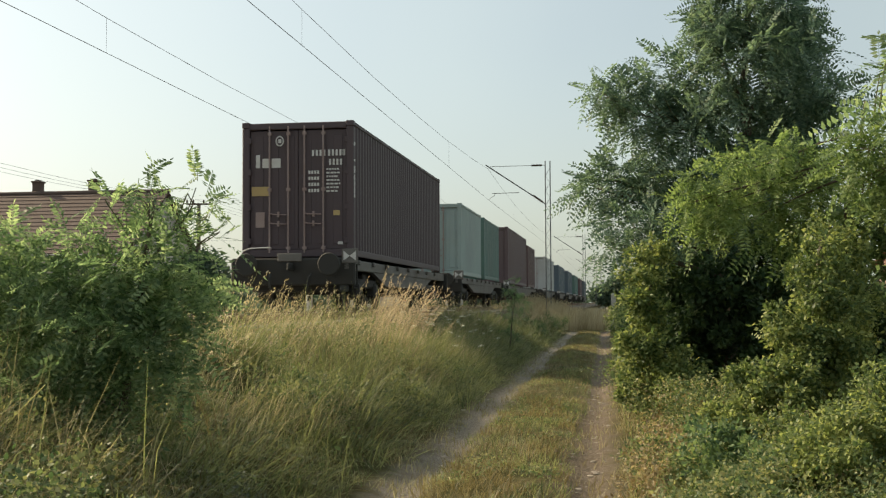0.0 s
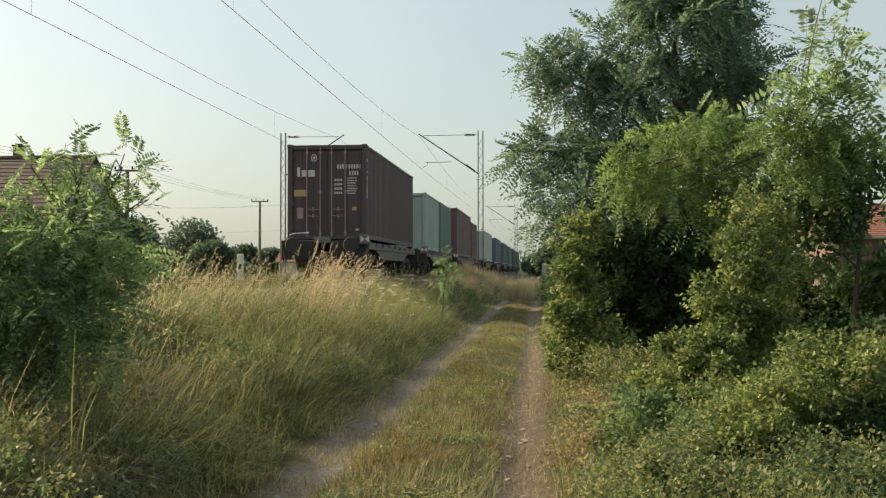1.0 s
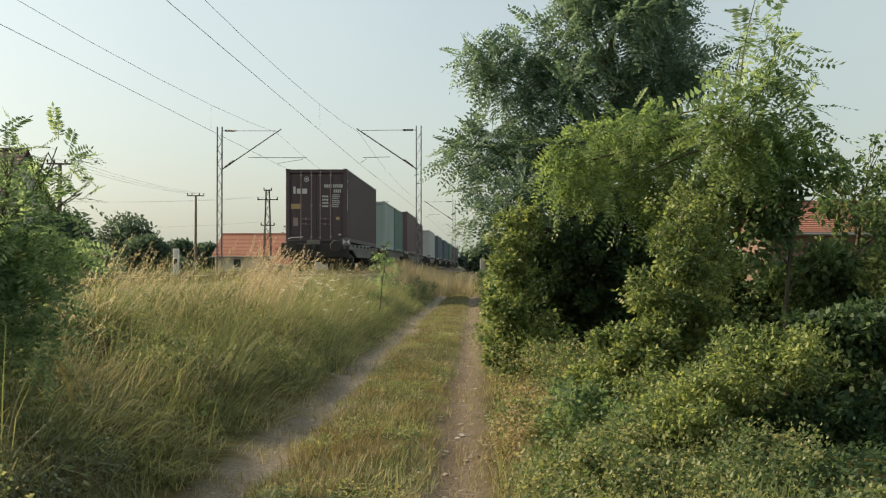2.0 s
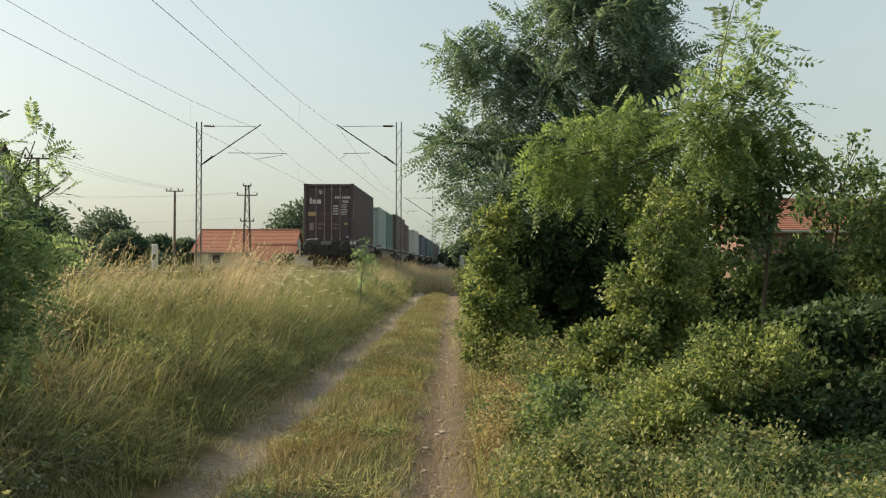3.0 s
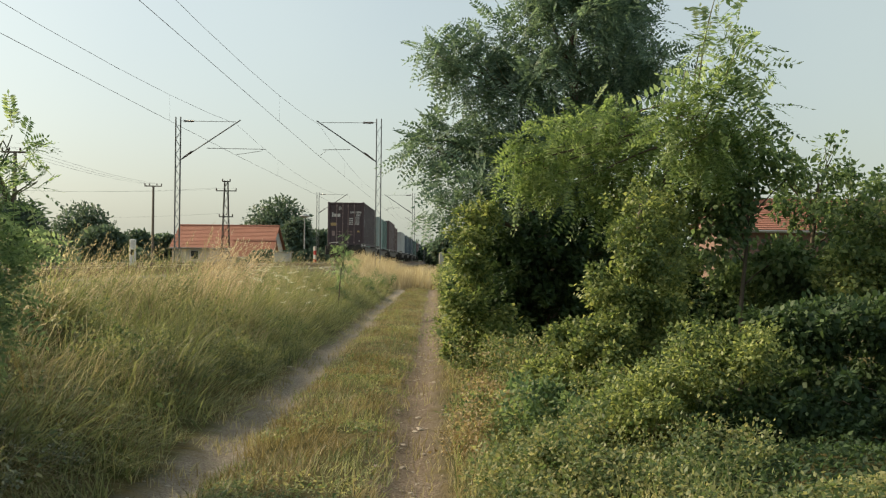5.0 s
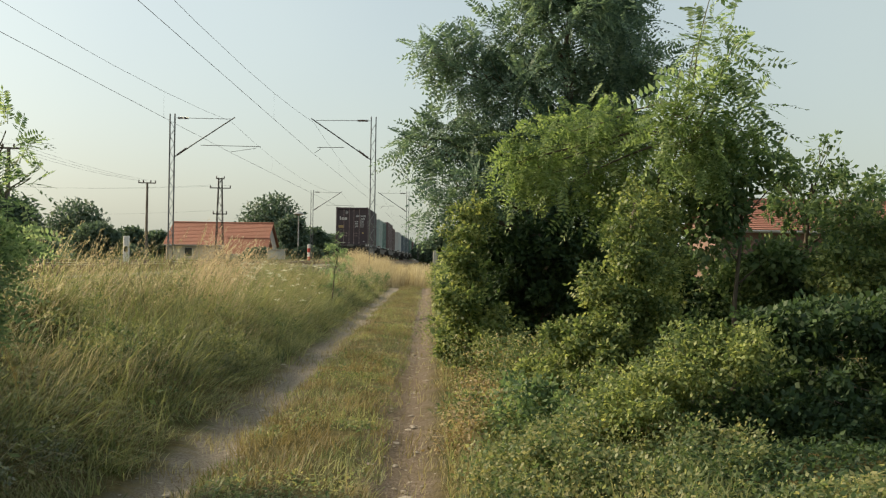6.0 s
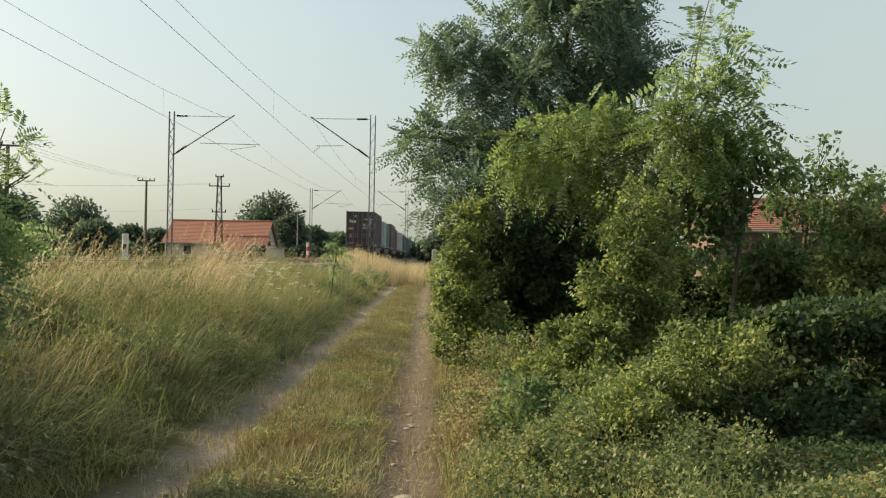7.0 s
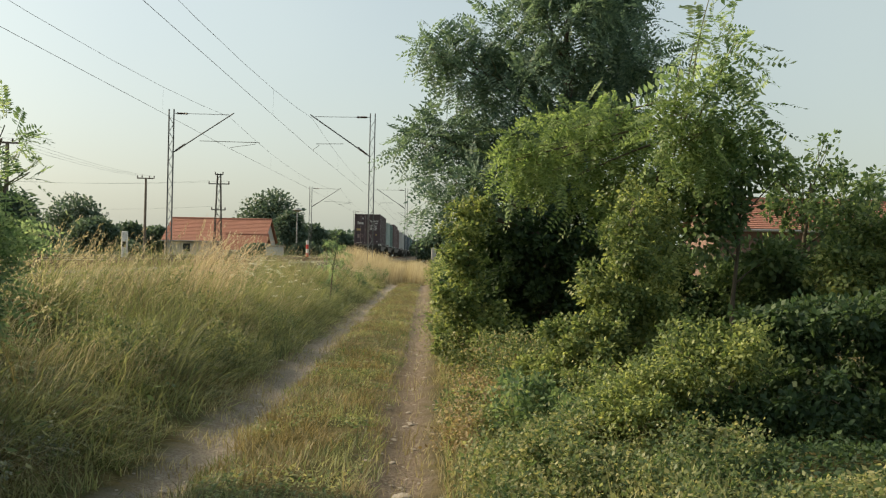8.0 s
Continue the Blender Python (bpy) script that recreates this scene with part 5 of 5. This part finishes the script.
grass("fallen_straws", "long pale straws lying over the bank grass", p[patch(p, 1.0, 1.0) > 0.0], 0.55, 0.005, M_PLUME, (0.7, -0.2, 0), 1.0)
p = scatter(14000, -4.6, -1.35, 5, 40, 1.5)
g = patch(p, 1.3)
k = g > 0.0
q = p[k] + np.stack([0 * g[k], 0 * g[k], rng.random(int(k.sum())) * (0.12 + 0.5 * g[k])], 1)
n = unit(np.array([0, 0, 1.0]) + rng.normal(0, 0.6, q.shape))
d = unit(np.cross(n, rng.normal(size=q.shape)))
L = rng.uniform(0.03, 0.085, len(q))
v, f = diamonds(q, d, n, L, L * 0.5)
tagged(new("bank_herbs", soup("bank_weeds", v, f, M_COVER)), "low leafy weeds among the bank grass", "weeds", kind="stuff")
p = scatter(30000, -0.55, 0.55, 4.0, 60, 1.7)
p = p[patch(p, 2.4, 2.2) > -0.08]
grass("path_grass", "short dry grass between the wheel ruts", p, 0.07 + 0.1 * np.clip(0.4 + patch(p, 1.7, 8.0), 0, 1), 0.007, M_RUSSET, laid(p, 1.0, (0.1, 0), 1.6), 1.2)
p = scatter(26000, -0.6, 0.6, 4.0, 60, 1.7)
g = patch(p, 1.6)
p, g = p[g > -0.12], g[g > -0.12]
grass("path_grass", "short green grass between the wheel ruts", p, 0.08 + 0.12 * g, 0.007, M_GREEN, laid(p, 1.0, (0.1, 0), 1.6), 1.2)
p = scatter(16000, -0.5, 0.5, 5.0, 26, 1.5)
p = p[patch(p, 2.0, 6.6) > 0.05]
p[:, 2] += 0.07 * rng.random(len(p))
n = unit(np.array([0, 0, 1.0]) + rng.normal(0, 0.5, p.shape))
d = unit(np.cross(n, rng.normal(size=p.shape)))
L = rng.uniform(0.02, 0.05, len(p))
v, f = diamonds(p, d, n, L, L * 0.5)
tagged(new("path_herbs", soup("path_herbs", v, f, M_COVER)), "low clover and plantain leaves between the ruts", "weeds", kind="stuff")
p = np.concatenate([scatter(12000, -1.5, -0.4, 4.0, 50, 1.7), scatter(5000, 0.4, 1.4, 4.0, 50, 1.7)])
grass("rut_grass", "stray tufts of grass at the edges of the ruts", p[patch(p, 2.2, 5.0) > 0.0], 0.1, 0.008, M_DRY, (0.1, 0, 0), 0.9)
p = scatter(8000, 1.05, 2.6, 4.6, 40, 1.5)
grass("verge_grass", "tangled green grass on the path's verge", p[patch(p, 1.3) > -0.1], 0.24, 0.011, M_GREEN, (0, 0, 0), 0.9)
p = scatter(9000, 1.0, 1.7, 4.6, 40, 1.5)
grass("dry_verge_grass", "dry straw grass along the path's edge", p[patch(p, 1.2, 7.0) > 0.08], 0.14, 0.009, M_DRY, (0, 0, 0), 0.9)
p = np.concatenate([rng.normal((-3.68, 18.5, 0), (0.2, 1.0, 0), (230, 3)), rng.normal((-4.1, 25, 0), (0.5, 4, 0), (70, 3)), rng.normal((-3.7, 50, 0), (0.6, 8, 0), (700, 3)), rng.normal((-2.6, 68, 0), (1.3, 5, 0), (600, 3)),
                    scatter(170, -5.0, -2.6, 16, 40, 1.0),
                    np.stack([rng.uniform(-5.0, -3.5, 230), rng.uniform(9, 17, 230), np.zeros(230)], 1)])
p[:, 2] = ground_z(p[:, 0], p[:, 1])
plumes("tall_seeding_grass", "tall straw-coloured grass with feathery seed heads", p[230:], 0.85, M_PLUME, (0.45, 0, 0), 0.034)
plumes("reed_grass_clump", "tall pinkish clump of seeding grass on the bank", p[:230], 1.12, M_REED, (0.4, 0, 0), 0.036)
p = scatter(48000, -15, -3.6, 8, 160, 1.7)
k = (np.abs(p[:, 0] - TRACK_X) > 1.35) & (np.abs(p[:, 0] - TRACK2_X) > 1.35)
p[:, 2] = np.maximum(p[:, 2], 0.95 * (np.abs(p[:, 0] + 8.9) < 3.6))
p = p[k]
g = patch(p, 0.5)
grass("lineside_grass", "dry grass along and beyond the rails", p[g > 0.25], 0.35, 0.025, M_DRY, (0.2, 0, 0), 0.8)
grass("lineside_grass", "green grass along and beyond the rails", p[g <= 0.25], 0.35, 0.025, M_GREEN, (0.2, 0, 0), 0.8)
p = scatter(18000, -60, -14, 20, 160, 1.4)
grass("field_grass", "tall grass of the field beyond the rails", p, 0.7, 0.035, M_GREEN, (0.2, 0, 0), 0.8)
p = scatter(9000, 1.5, 30, 18, 120, 1.4)
grass("field_grass", "tall green grass of the field beside the path", p, 0.5, 0.03, M_GREEN, (0.1, 0, 0), 0.6)

# white umbel flowers on the bank
p = np.concatenate([rng.normal((-3.7, 27, 0), (0.4, 3, 0), (44, 3)), rng.normal((-3.0, 22, 0), (0.3, 2, 0), (12, 3))])
p[:, 2] = ground_z(p[:, 0], p[:, 1])
H = rng.uniform(0.45, 0.8, len(p))
v, f, t, d = blades(p, H, np.full(len(p), 0.007), (0.1, 0, 0), 0.2)
q = np.repeat(t, 26, 0) + rng.normal(0, 1, (len(t) * 26, 3)) * np.array([0.035, 0.035, 0.008])
n = unit(rng.normal(size=q.shape) * 0.4 + np.array([0, 0, 1.0]))
dd = unit(np.cross(n, rng.normal(size=q.shape)))
v2, f2 = diamonds(q, dd, n, np.full(len(q), 0.022), np.full(len(q), 0.018))
tagged(new("umbel_flowers", soup("umbel_flowers", v2, f2, M_PETAL)), "white umbel flower heads above the bank grass", "flowers", kind="stuff")
tagged(new("flower_stalks", soup("flower_stalks", v, f, M_GREEN)), "thin green flower stalks", "flowers", kind="stuff")


# ---- stones on the path ----
def stone_mesh(seed):
    bm = bmesh.new()
    bmesh.ops.create_icosphere(bm, subdivisions=2, radius=0.5)
    for w in bm.verts:
        w.co *= 1 + 0.35 * noise.noise(w.co * 2.2 + Vector((seed, 0, 0)))
        w.co.z *= 0.5
    me = bpy.data.meshes.new("stone")
    bm.to_mesh(me)
    bm.free()
    me.materials.append(M_STONE)
    return me


STONES = [stone_mesh(k * 7.7) for k in range(5)]
r3 = random.Random(11)


def lay_stone(x, y, s, label="pale limestone pebble pressed into the rut"):
    o = tagged(new("stone", STONES[r3.randrange(5)]), label, "stone", "stones in the ruts")
    o.matrix_basis = pose(x, y, float(ground_z(x, y)) + 0.1 * s, 0, 0, r3.uniform(0, 360)) @ Matrix.Diagonal((s, s * r3.uniform(0.6, 1), s * 0.6, 1))


lay_stone(-0.19, 7.4, 0.13, "flat pale limestone lying in the rut")
lay_stone(-0.3, 7.1, 0.1, "flat pale limestone lying in the rut")
for k in range(280):
    y = 5 + 17 * r3.random() ** 1.6
    side = r3.choice((-1, 1, 1))
    lay_stone(float(path_x(y)) + side * 0.72 + r3.gauss(0, 0.14), y, r3.choice((0.02, 0.025, 0.03, 0.035, 0.05, 0.07)))


# ---- movement ----
def motions():
    steps = [0.5 * k for k in range(17)]
    for ob, y0, z in MOVING:
        walk(ob, [(t, pose(TRACK_X, y0 + train_y(t), z)) for t in steps])
    for w, y in WHEELS:
        walk(w, [(k / 20, pose(0, y, 0.46, -math.degrees(train_y(k / 20) / 0.46), 0, 0)) for k in range(161)])


motions()
